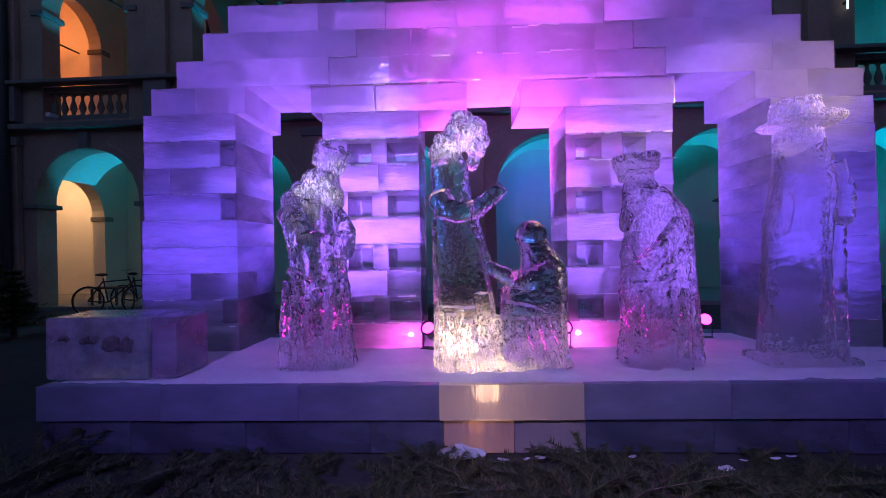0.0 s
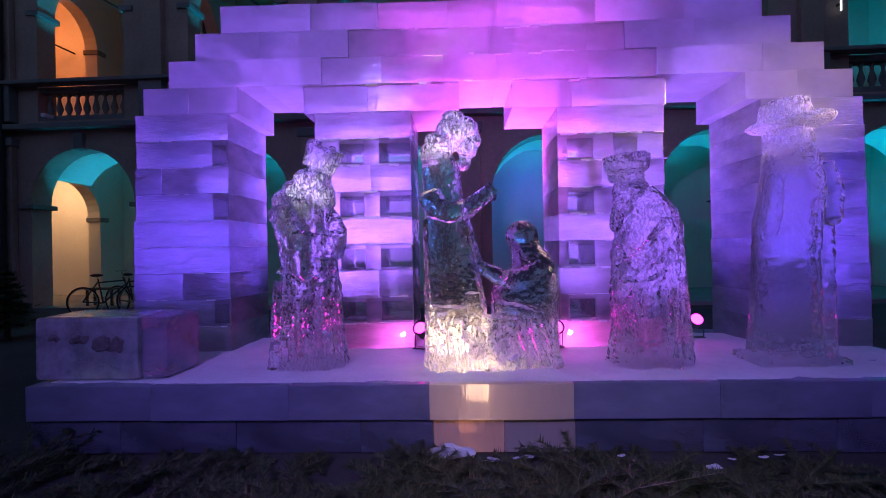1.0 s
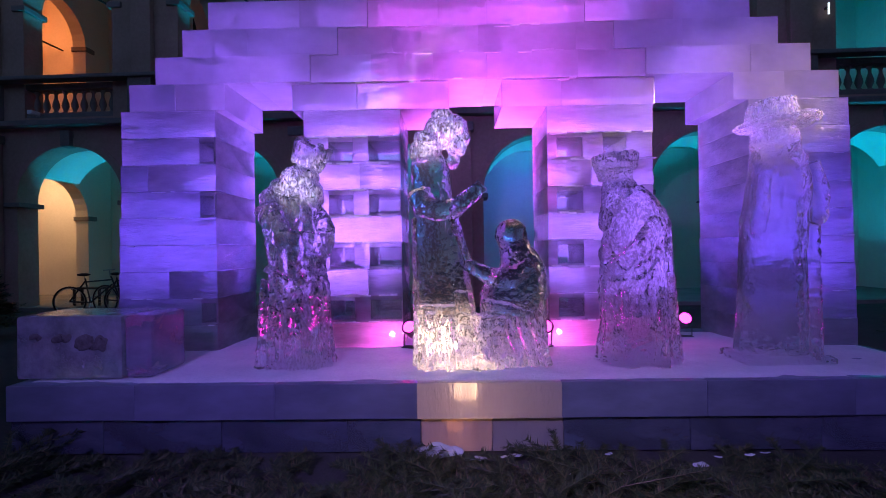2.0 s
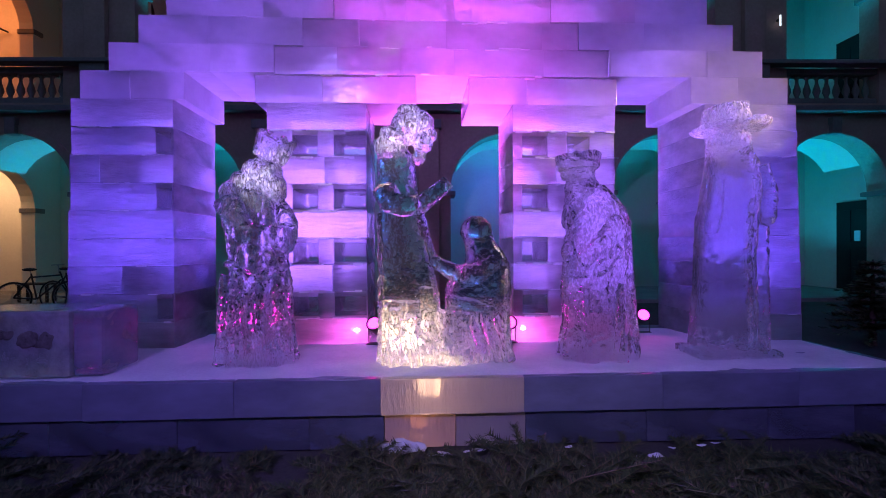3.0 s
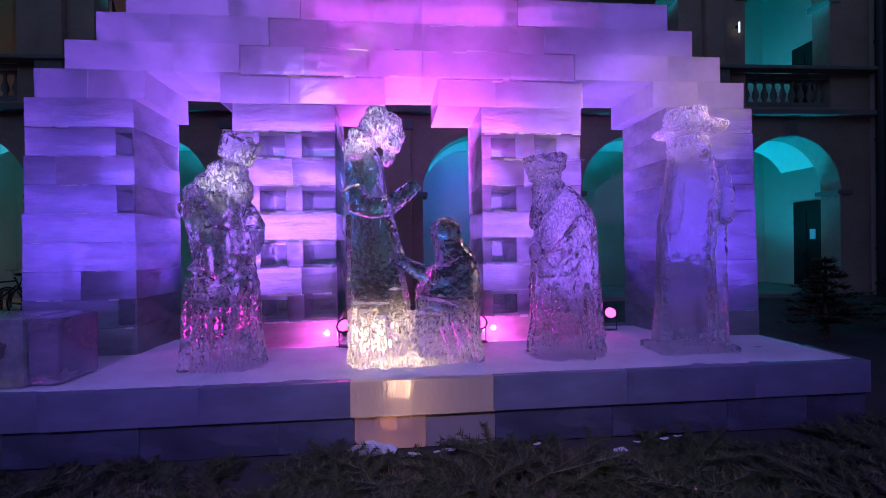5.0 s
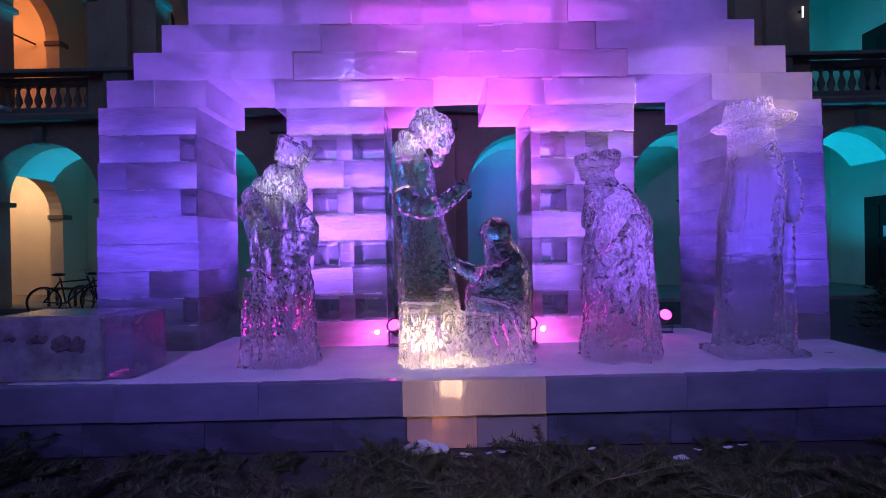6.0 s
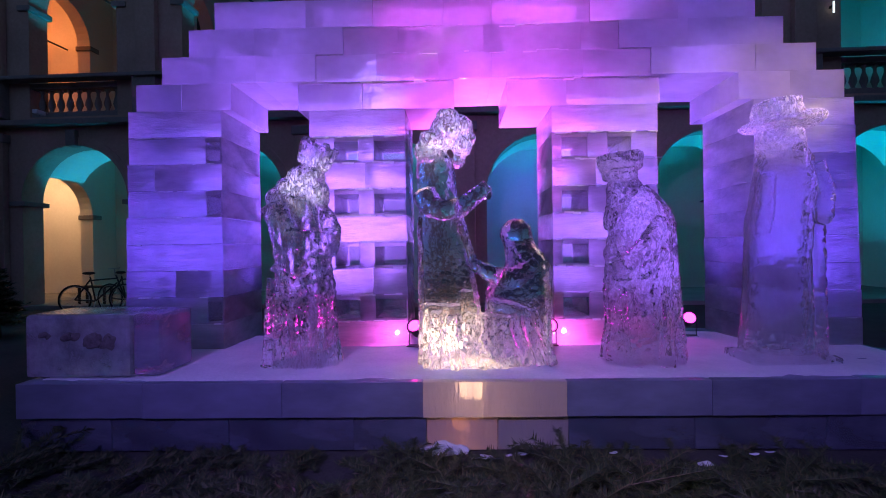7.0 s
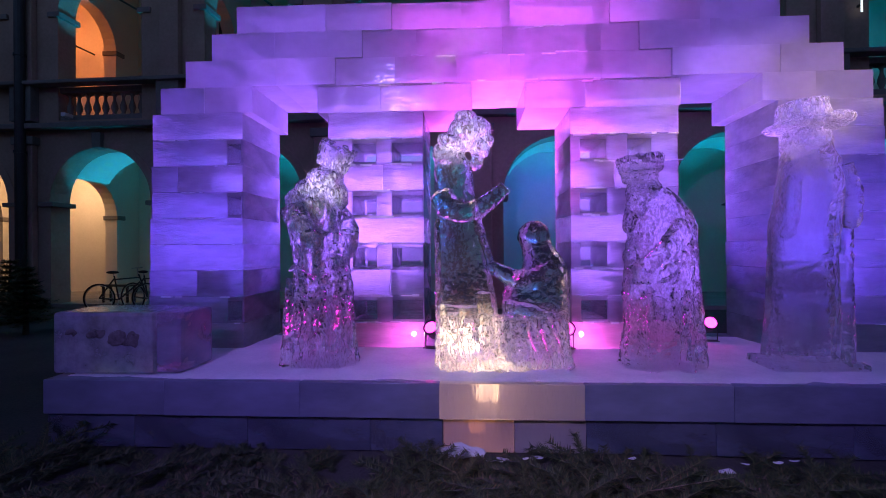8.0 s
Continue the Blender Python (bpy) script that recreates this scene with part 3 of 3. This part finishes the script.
def bend(bm, pts, r0, r1):
    """A limb through points, thinning from r0 to r1."""
    n = len(pts) - 1
    for i, (p, q) in enumerate(zip(pts, pts[1:])):
        ra, rb = r0 + (r1 - r0) * i / n, r0 + (r1 - r0) * (i + 1) / n
        add_rod(bm, p, q, ra, rb, 14), add_ball(bm, q, (rb, rb, rb), 0, 14)


def crowned(bm):
    robe(bm, [(-0.01, -0.31, 0.29, 0.24), (0.36, -0.29, 0.25, 0.22), (0.62, -0.26, 0.25, 0.2), (0.8, -0.25, 0.22, 0.19), (1.0, -0.28, 0.22, 0.19), (1.2, -0.32, 0.19, 0.19), (1.34, -0.31, 0.16, 0.17), (1.46, -0.22, 0.13, 0.12)], 11, 0.09)
    add_rod(bm, (-0.29, -0.12, 0.0), (-0.25, -0.12, 0.72), 0.045, 0.028, 8)
    add_ball(bm, (-0.21, 0, 1.38), (0.11, 0.15, 0.11))
    add_ball(bm, (-0.13, 0, 1.47), (0.11, 0.14, 0.09))
    add_ball(bm, (0.03, -0.02, 1.545), (0.145, 0.15, 0.12))
    add_ball(bm, (0.11, -0.04, 1.44), (0.095, 0.12, 0.16), -14)
    add_ball(bm, (-0.06, -0.01, 1.55), (0.08, 0.13, 0.1))
    m = pose(0.10, -0.01, 1.735, 0, 22, 0)
    bmesh.ops.create_cone(bm, cap_ends=True, segments=7, radius1=0.135, radius2=0.165, depth=0.19, matrix=m)
    for k in range(7):
        t = 2 * math.pi * k / 7
        slab(bm, 0.05, 0.05, 0.04, m @ Vector((0.13 * math.cos(t), 0.13 * math.sin(t), 0.1)), 22)
    bend(bm, [(-0.22, -0.14, 1.3), (-0.06, -0.22, 1.05), (0.2, -0.2, 1.0)], 0.1, 0.075)
    bend(bm, [(0.15, -0.02, 1.26), (0.25, -0.12, 1.12), (0.24, -0.16, 0.96)], 0.07, 0.075)
    slab(bm, 0.17, 0.16, 0.17, (0.18, -0.19, 1.0), 8, 12)
    bend(bm, [(-0.2, -0.2, 0.82), (0.0, -0.22, 0.68), (0.22, -0.18, 0.78)], 0.035, 0.04)
    bend(bm, [(-0.18, -0.22, 0.6), (-0.02, -0.23, 0.56), (0.05, -0.22, 0.62)], 0.03, 0.03)


def mother_and_child(bm):
    # standing figure
    robe(bm, [(-0.01, -0.54, -0.02, 0.23), (0.5, -0.53, -0.06, 0.2), (0.8, -0.54, -0.12, 0.17), (1.2, -0.55, -0.2, 0.15), (1.45, -0.57, -0.24, 0.15), (1.68, -0.57, -0.27, 0.14), (1.76, -0.54, -0.32, 0.1)], 5, 0.03)
    add_rod(bm, (-0.53, -0.1, 0.0), (-0.53, -0.08, 1.2), 0.035, 0.03, 8)
    add_ball(bm, (-0.47, 0, 1.76), (0.115, 0.16, 0.11))
    add_ball(bm, (-0.42, -0.05, 1.83), (0.13, 0.14, 0.07), 30)
    add_ball(bm, (-0.31, -0.01, 1.92), (0.15, 0.15, 0.15))
    add_ball(bm, (-0.30, -0.02, 2.05), (0.1, 0.11, 0.06), 8)
    add_ball(bm, (-0.2, -0.02, 1.96), (0.1, 0.12, 0.09), 28)
    add_ball(bm, (-0.13, -0.03, 1.86), (0.045, 0.07, 0.055))
    add_ball(bm, (-0.2, -0.03, 1.80), (0.08, 0.1, 0.1))
    add_ball(bm, (-0.22, -0.04, 1.69), (0.05, 0.07, 0.09), 10)
    bend(bm, [(-0.5, -0.12, 1.4), (-0.46, -0.17, 1.3), (-0.34, -0.2, 1.25), (-0.2, -0.2, 1.28), (-0.06, -0.18, 1.4)], 0.1, 0.065)
    slab(bm, 0.13, 0.08, 0.1, (-0.055, -0.18, 1.41), -40)
    bend(bm, [(-0.24, -0.12, 1.22), (-0.17, -0.1, 1.0), (-0.1, -0.08, 0.8)], 0.045, 0.03)
    # front block of folds
    slab(bm, 0.42, 0.3, 0.5, (-0.31, -0.1, 0.25), 1)
    slab(bm, 0.1, 0.16, 0.62, (-0.16, -0.17, 0.3), -3)
    slab(bm, 0.08, 0.12, 0.46, (-0.42, -0.22, 0.22), 2)
    slab(bm, 0.07, 0.12, 0.40, (-0.28, -0.24, 0.19), -4)
    slab(bm, 0.28, 0.22, 0.42, (0.0, -0.14, 0.2), 3)
    add_ball(bm, (-0.06, -0.27, 0.05), (0.045, 0.05, 0.06))
    # kneeling figure
    robe(bm, [(-0.01, -0.05, 0.53, 0.22), (0.3, -0.03, 0.52, 0.21), (0.5, -0.04, 0.52, 0.22), (0.62, -0.02, 0.52, 0.22), (0.72, 0.1, 0.52, 0.2), (0.82, 0.14, 0.5, 0.18), (0.92, 0.14, 0.43, 0.15), (1.0, 0.13, 0.37, 0.12)], 7, 0.05, turn=1.1)
    add_ball(bm, (0.235, 0, 1.06), (0.13, 0.13, 0.125))
    add_ball(bm, (0.27, 0, 0.96), (0.11, 0.12, 0.13))
    add_ball(bm, (0.17, -0.03, 1.04), (0.06, 0.09, 0.09))
    bend(bm, [(0.36, -0.1, 0.8), (0.2, -0.17, 0.7), (0.05, -0.16, 0.72), (-0.09, -0.14, 0.8)], 0.09, 0.06)
    bend(bm, [(-0.02, -0.18, 0.5), (0.14, -0.22, 0.48), (0.28, -0.2, 0.44)], 0.05, 0.035)
    for k in range(4):
        add_rod(bm, (0.18 + 0.1 * k, -0.24, 0.02), (0.04 + 0.09 * k, -0.19, 0.5), 0.035, 0.025, 8)


def flat_hatted(bm):
    robe(bm, [(-0.01, -0.35, 0.36, 0.25), (0.1, -0.33, 0.36, 0.24), (0.3, -0.29, 0.33, 0.22), (0.57, -0.31, 0.33, 0.21), (0.77, -0.29, 0.33, 0.2), (0.98, -0.28, 0.31, 0.22), (1.12, -0.25, 0.3, 0.22), (1.24, -0.22, 0.25, 0.21), (1.34, -0.2, 0.17, 0.18), (1.44, -0.17, 0.06, 0.13)], 9, 0.05, turn=0.9)
    add_ball(bm, (-0.13, -0.02, 1.4), (0.15, 0.15, 0.16))
    add_ball(bm, (-0.25, -0.04, 1.2), (0.06, 0.09, 0.13), 12)
    add_ball(bm, (-0.19, -0.06, 1.3), (0.1, 0.11, 0.12))
    for z, r, d in ((1.67, 0.195, 0.075), (1.60, 0.18, 0.05), (1.535, 0.15, 0.07)):
        bmesh.ops.create_cone(bm, cap_ends=True, segments=24, radius1=r * 0.96, radius2=r, depth=d, matrix=pose(-0.155, 0, z, 0, -3, 0))
    bend(bm, [(0.12, -0.17, 1.14), (-0.02, -0.23, 0.95), (-0.24, -0.24, 0.78)], 0.085, 0.07)
    bend(bm, [(0.1, -0.22, 0.92), (-0.05, -0.25, 0.74), (-0.26, -0.22, 0.72)], 0.06, 0.05)
    add_ball(bm, (-0.29, -0.16, 0.88), (0.06, 0.08, 0.1))
    add_rod(bm, (0.28, -0.1, 0.0), (0.26, -0.08, 0.95), 0.07, 0.03, 8)
    add_rod(bm, (0.12, -0.24, 0.0), (0.15, -0.2, 0.62), 0.06, 0.03, 8)
    add_rod(bm, (-0.12, -0.24, 0.0), (-0.16, -0.2, 0.6), 0.055, 0.03, 8)


def wide_hatted(bm):
    slab(bm, 0.76, 0.44, 0.06, (-0.01, 0, 0.02))
    robe(bm, [(-0.01, -0.37, 0.33, 0.21), (0.2, -0.34, 0.29, 0.2), (0.53, -0.31, 0.27, 0.19), (0.87, -0.3, 0.25, 0.18), (1.1, -0.3, 0.28, 0.18), (1.28, -0.26, 0.31, 0.18), (1.5, -0.22, 0.31, 0.17), (1.66, -0.2, 0.28, 0.14), (1.74, -0.16, 0.2, 0.12)], 7, 0.04, turn=2.0)
    add_ball(bm, (0.01, 0, 1.8), (0.2, 0.18, 0.17))
    add_ball(bm, (0.06, -0.05, 1.68), (0.13, 0.14, 0.14))
    add_ball(bm, (-0.02, -0.02, 1.935), (0.33, 0.26, 0.055), -5)
    add_ball(bm, (0.2, -0.04, 1.96), (0.14, 0.2, 0.07), -5)
    bmesh.ops.create_cone(bm, cap_ends=True, segments=22, radius1=0.21, radius2=0.185, depth=0.16, matrix=pose(-0.02, 0, 2.04, 0, -3, 0))
    bend(bm, [(0.26, -0.08, 1.6), (0.31, -0.12, 1.36), (0.24, -0.18, 1.16)], 0.075, 0.07)
    bend(bm, [(-0.18, -0.12, 1.5), (-0.24, -0.16, 1.2), (-0.27, -0.16, 1.08)], 0.06, 0.06)
    add_rod(bm, (0.2, -0.15, 0.0), (0.23, -0.14, 1.1), 0.08, 0.05, 8)


statue("ice_statue", "clear carved ice statue of a robed crowned figure", (-0.98, 3.85, 0.512), crowned, ICE_CROWNED)
statue("ice_statue", "clear carved ice statue of standing and kneeling figures, base glowing warm", (0.50, 3.86, 0.512), mother_and_child, ICE_GROUP)
statue("ice_statue", "clear carved ice statue of a bowed figure in a flat hat", (1.72, 3.86, 0.512), flat_hatted, ICE_BOWED, wide=0.93)
statue("ice_statue", "cloudy carved ice statue of a tall figure in a brimmed hat", (2.84, 3.86, 0.512), wide_hatted, ICE_TALL, wide=0.87)

# ---- uplights on the platform ----


def uplight(at, turn, tilt):
    u = thing("uplight", "small black stage lamp with a glowing magenta lens on snow", "stage lamp", pose(*at, 0, 0, turn), "magenta uplights")
    can = part("housing", lathe_bm([(0.03, -0.07), (0.06, -0.06), (0.065, 0.05), (0.072, 0.06), (0.072, 0.075), (0.06, 0.07)], 20), BLACK, u, "", True)
    can.matrix_basis = pose(0, 0, 0.17, tilt, 0, 0)
    lens = part("lens", lathe_bm([(0.058, 0.066), (0.05, 0.076), (0.02, 0.08)], 20), GLOW_PINK, can, "glowing magenta lens", True)
    for s in (-1, 1):
        part("bracket_arm", box_bm(0.005, 0.016, 0.17, (0.076 * s, 0, 0.09), 0.001), BLACK, u)
    part("foot", box_bm(0.17, 0.1, 0.01, (0, 0, 0.012), 0.003), BLACK, u)
    return u


for at, turn, tilt in (((-1.60, 4.84, 0.50), 15, 62), ((-0.13, 4.42, 0.51), -20, 55), ((1.09, 4.42, 0.51), 10, 60), ((2.58, 4.86, 0.50), -10, 62)):
    uplight(at, turn, tilt)

# ---- fir branches laid on the ground in front ----


def fir_mesh(count, region, zr, seed, length=(0.4, 0.85), needles=80):
    rng = np.random.default_rng(seed)
    verts, faces = [], []
    for _ in range(count):
        bx, by = rng.uniform(region[0], region[1]), rng.uniform(region[2], region[3])
        bz = rng.uniform(*zr) * min(1.0, 0.25 + (region[3] - by) * 1.3)
        ang, rise, L = rng.uniform(0, 2 * math.pi), rng.uniform(-0.12, 0.14), rng.uniform(*length)
        if by > region[3] - 0.5:
            L, rise = L * 0.55, rise * 0.4
        d = np.array([math.cos(ang), math.sin(ang), rise])
        side = np.array([-math.sin(ang), math.cos(ang), 0.0])
        twigs = [(np.array([bx, by, bz]), d, L)]
        for j in range(4):
            f = 0.25 + 0.18 * j
            s = side if j % 2 else -side
            twigs.append((np.array([bx, by, bz]) + d * L * f, d * 0.75 + s * 0.65 + np.array([0, 0, rng.uniform(-0.1, 0.2)]), L * (0.55 - 0.08 * j)))
        for o, dd, ll in twigs:
            sd = np.cross(dd, [0, 0, 1.0])
            sd = sd / max(1e-6, np.linalg.norm(sd))
            up = np.array([0, 0, 1.0])
            b = len(verts)
            for e in (0.0, 1.0):
                w = 0.003 * (1 - 0.7 * e)
                verts += [tuple(o + dd * ll * e + sd * w), tuple(o + dd * ll * e - sd * w), tuple(o + dd * ll * e + up * w * 1.5)]
            faces += [(b, b + 3, b + 5, b + 2), (b + 1, b + 2, b + 5, b + 4), (b, b + 1, b + 4, b + 3)]
            n = int(needles * ll / 0.5) + 6
            for i in range(n):
                e = (i + rng.random()) / n
                for s in (-1, 1):
                    a = o + dd * ll * e
                    tip = a + (sd * s * 0.8 + dd * 0.55 + up * rng.uniform(-0.5, 0.7)) * rng.uniform(0.025, 0.06)
                    w = dd * 0.005
                    b = len(verts)
                    verts += [tuple(a - w), tuple(a + w), tuple(tip + w * 0.5 + up * 0.001)]
                    faces.append((b, b + 1, b + 2))
    me = bpy.data.meshes.new("fir_branches")
    me.from_pydata(verts, [], faces)
    me.materials.append(FIR)
    return me


tagged(new("fir_branches", fir_mesh(640, (-4.6, 5.4, 1.6, 3.12), (0.02, 0.10), 3)), "cut dark green fir branches heaped along the platform", "fir branches", kind="stuff")

# snow lumps between the branches
bm = bmesh.new()
for _ in range(14):
    x, y = random.uniform(-0.4, 3.2), random.uniform(2.75, 3.25)
    r = random.uniform(0.012, 0.03)
    b0 = len(bm.verts)
    bmesh.ops.create_icosphere(bm, subdivisions=2, radius=1.0, matrix=Matrix.Translation((x, y, 0.05)) @ Matrix.Diagonal((r * 1.8, r, r * 0.22, 1)))
for v in bm.verts:
    v.co += 0.014 * noise.noise_vector(v.co * 25)
tagged(part("snow_lumps", bm, SNOW, smooth=True), "small lumps of old snow between the branches", "snow", kind="stuff")
lump = bmesh.new()
add_ball(lump, (0, 0, 0), (0.12, 0.06, 0.035))
add_ball(lump, (0.1, 0.02, -0.01), (0.1, 0.05, 0.028))
for v in lump.verts:
    v.co += 0.05 * noise.noise_vector(v.co * 14)
tagged_at(part("snow_mound", lump, SNOW, smooth=True), (0.12, 3.2, 0.06), "low mound of snow against the platform", "snow")

# ---- courtyard things ----


def fir_tree(at, h, spread, seed):
    t = thing("fir_tree", "small dark fir tree standing in the courtyard", "fir tree", at, "small firs")
    part("trunk", rod_bm((0, 0, 0), (0, 0, h), 0.05, 0.012, 8), BARK, t)
    rng = random.Random(seed)
    verts, faces = [], []
    z = 0.25
    while z < h:
        reach = spread * (1 - z / h) + 0.08
        for _ in range(16):
            a = rng.uniform(0, 2 * math.pi)
            L = reach * rng.uniform(0.7, 1.1)
            d = Vector((math.cos(a), math.sin(a), rng.uniform(-0.25, 0.25)))
            sd = Vector((-d.y, d.x, 0)).normalized()
            for i in range(int(60 * L) + 8):
                e = rng.random()
                o = Vector((0, 0, z)) + d * L * e
                s = rng.choice((-1, 1))
                tip = o + (sd * s * rng.uniform(0.3, 1) + d * 0.6 + Vector((0, 0, rng.uniform(-0.3, 0.5)))) * 0.16 * (1.1 - 0.6 * e)
                b = len(verts)
                verts += [o - d * 0.02, o + d * 0.02, tip]
                faces.append((b, b + 1, b + 2))
        z += 0.11
    me = bpy.data.meshes.new("crown")
    me.from_pydata([tuple(v) for v in verts], [], faces)
    me.materials.append(FIR)
    part("crown", me, FIR, t)


fir_tree((6.6, 6.4, 0), 1.2, 0.72, 5)
fir_tree((8.1, 6.6, 0), 1.1, 0.7, 6)
fir_tree((-7.6, 8.0, 0), 1.15, 0.7, 7)
fir_tree((-9.2, 9.3, 0), 1.3, 0.7, 8)


def bicycle(at, turn):
    b = thing("bicycle", "dark parked bicycle in front of the arcade", "bicycle", pose(*at, 0, 0, turn), "parked bicycles")
    for x in (-0.52, 0.52):
        wheel = thing("wheel", "", "", (x, 0, 0.34))
        wheel.parent = b
        for nm, R, r, mat in (("tyre", 0.33, 0.02, RUBBER), ("rim", 0.305, 0.01, STEEL)):
            bm = bmesh.new()
            n = 28
            rings = [[bm.verts.new(((R + r * math.cos(j)) * math.cos(2 * math.pi * i / n), r * math.sin(j), (R + r * math.cos(j)) * math.sin(2 * math.pi * i / n))) for j in (0, 1.57, 3.14, 4.71)] for i in range(n)]
            for i in range(n):
                for j in range(4):
                    bm.faces.new((rings[i][j], rings[(i + 1) % n][j], rings[(i + 1) % n][(j + 1) % 4], rings[i][(j + 1) % 4]))
            part(nm, bm, mat, wheel, "", True)
        sp = bmesh.new()
        for i in range(14):
            a = 2 * math.pi * i / 14
            add_rod(sp, (0, 0, 0), (0.3 * math.cos(a), 0, 0.3 * math.sin(a)), 0.003, None, 4)
        part("spokes", sp, STEEL, wheel)
    fr = bmesh.new()
    for p, q in (((-0.52, 0, 0.34), (-0.1, 0, 0.3)), ((-0.52, 0, 0.34), (-0.2, 0, 0.8)), ((-0.2, 0, 0.86), (-0.1, 0, 0.3)), ((-0.1, 0, 0.3), (0.36, 0, 0.72)), ((-0.19, 0, 0.78), (0.34, 0, 0.82)), ((0.33, 0, 0.9), (0.52, 0, 0.34))):
        add_rod(fr, p, q, 0.018, None, 8)
    part("frame", fr, BLACK, b)
    hb = bmesh.new()
    add_rod(hb, (0.32, 0, 0.86), (0.3, 0, 1.04), 0.012)
    add_rod(hb, (0.3, -0.28, 1.05), (0.3, 0.28, 1.05), 0.013)
    part("handlebar", hb, STEEL, b)
    sd = bmesh.new()
    add_ball(sd, (-0.23, 0, 0.95), (0.14, 0.07, 0.035))
    part("saddle", sd, RUBBER, b, "", True)
    part("seat_post", rod_bm((-0.2, 0, 0.84), (-0.22, 0, 0.94), 0.013), STEEL, b)
    part("crank", rod_bm((-0.1, -0.09, 0.16), (-0.1, 0.09, 0.44), 0.012), STEEL, b)


bicycle((-8.05, 11.0, 0), 14)
bicycle((-7.5, 11.2, 0), -8)
# small dark bench by the arch
bn = thing("wooden_bench", "small dark wooden bench under the arcade arch", "bench", ARCADE @ Matrix.Translation((-9.3, 0.5, 0.08)))
part("seat", box_bm(0.8, 0.34, 0.05, (0, 0, 0.45), 0.01), WOOD_DARK, bn)
for x in (-0.34, 0.34):
    for y in (-0.13, 0.13):
        part("leg", box_bm(0.05, 0.05, 0.43, (x, y, 0.215), 0.005), WOOD_DARK, bn)
# drainpipes
for x in (-11.35, 12.75):
    dp = thing("drainpipe", "dark metal drainpipe fixed to the arcade front", "drainpipe", ARCADE @ Matrix.Translation((x, -0.3, 0)), "drainpipes")
    part("pipe", rod_bm((0, 0, 0), (0, 0, 10.5), 0.12, None, 14), BLACK, dp)
    for z in (1.2, 4.0, 6.5, 9.0):
        part("clamp", rod_bm((0, 0, z), (0, 0, z + 0.06), 0.14, None, 14), BLACK, dp)
# patio heater behind the ice
ph = thing("patio_heater", "dark mushroom-shaped patio heater in the courtyard", "patio heater", (5.55, 9.6, 0))
part("base", lathe_bm([(0.26, 0), (0.26, 0.04), (0.2, 0.06), (0.2, 0.7), (0.05, 0.8)], 18), BLACK, ph)
part("pole", rod_bm((0, 0, 0.75), (0, 0, 2.1), 0.035), BLACK, ph)
part("burner", lathe_bm([(0.09, 2.0), (0.11, 2.05), (0.11, 2.25), (0.07, 2.28)], 16), STEEL, ph)
part("hood", lathe_bm([(0.4, 2.28), (0.41, 2.29), (0.25, 2.36), (0.05, 2.4)], 22), BLACK, ph)
# tie rods of the upper loggia
for k, c in enumerate(BAYS[1:4]):
    tr = thing("tie_rod", "thin dark iron tie rod across the upper loggia", "tie rod", ARCADE, "tie rods")
    part("rod", rod_bm((c - 0.9, 0.3, 8.9), (c + 0.7, 3.7, 8.2), 0.03, None, 8), BLACK, tr)

# wall lamp on the upper arcade and a small camera box on the facade
wl = thing("wall_lamp", "small white tube lamp fixed to the upper arcade", "wall lamp", ARCADE @ Matrix.Translation((9.1, -0.12, 6.75)))
part("tube", rod_bm((0, 0, 0), (0, 0, 0.26), 0.022, None, 10), glow_material("lit_white_tube", (0.85, 0.95, 1.0), 1.2), wl, "glowing white tube")
part("bracket", box_bm(0.05, 0.12, 0.05, (0, 0.07, 0.17), 0.005), BLACK, wl)
sc = thing("security_camera", "small white security camera on the arcade front", "security camera", ARCADE @ Matrix.Translation((-10.1, -0.24, 4.95)))
part("housing", box_bm(0.12, 0.26, 0.1, (0, 0, 0), 0.015), WHITE, sc)
part("arm", rod_bm((0, 0.1, 0.03), (0, 0.24, 0.06), 0.02), STEEL, sc)

# white casement window in the upper loggia
win = tagged_at(part("window_1", box_bm(0.9, 0.06, 1.7, (-8.3, 3.74, 8.35), 0.01), WHITE), ARCADE, "white-painted casement window in the upper loggia", "window", kind="structure")
for wx in (-8.52, -8.08):
    for wz in (7.8, 8.35, 8.9):
        part("pane", box_bm(0.34, 0.02, 0.44, (wx, 3.70, wz)), BLACK, win, "dark glass pane")
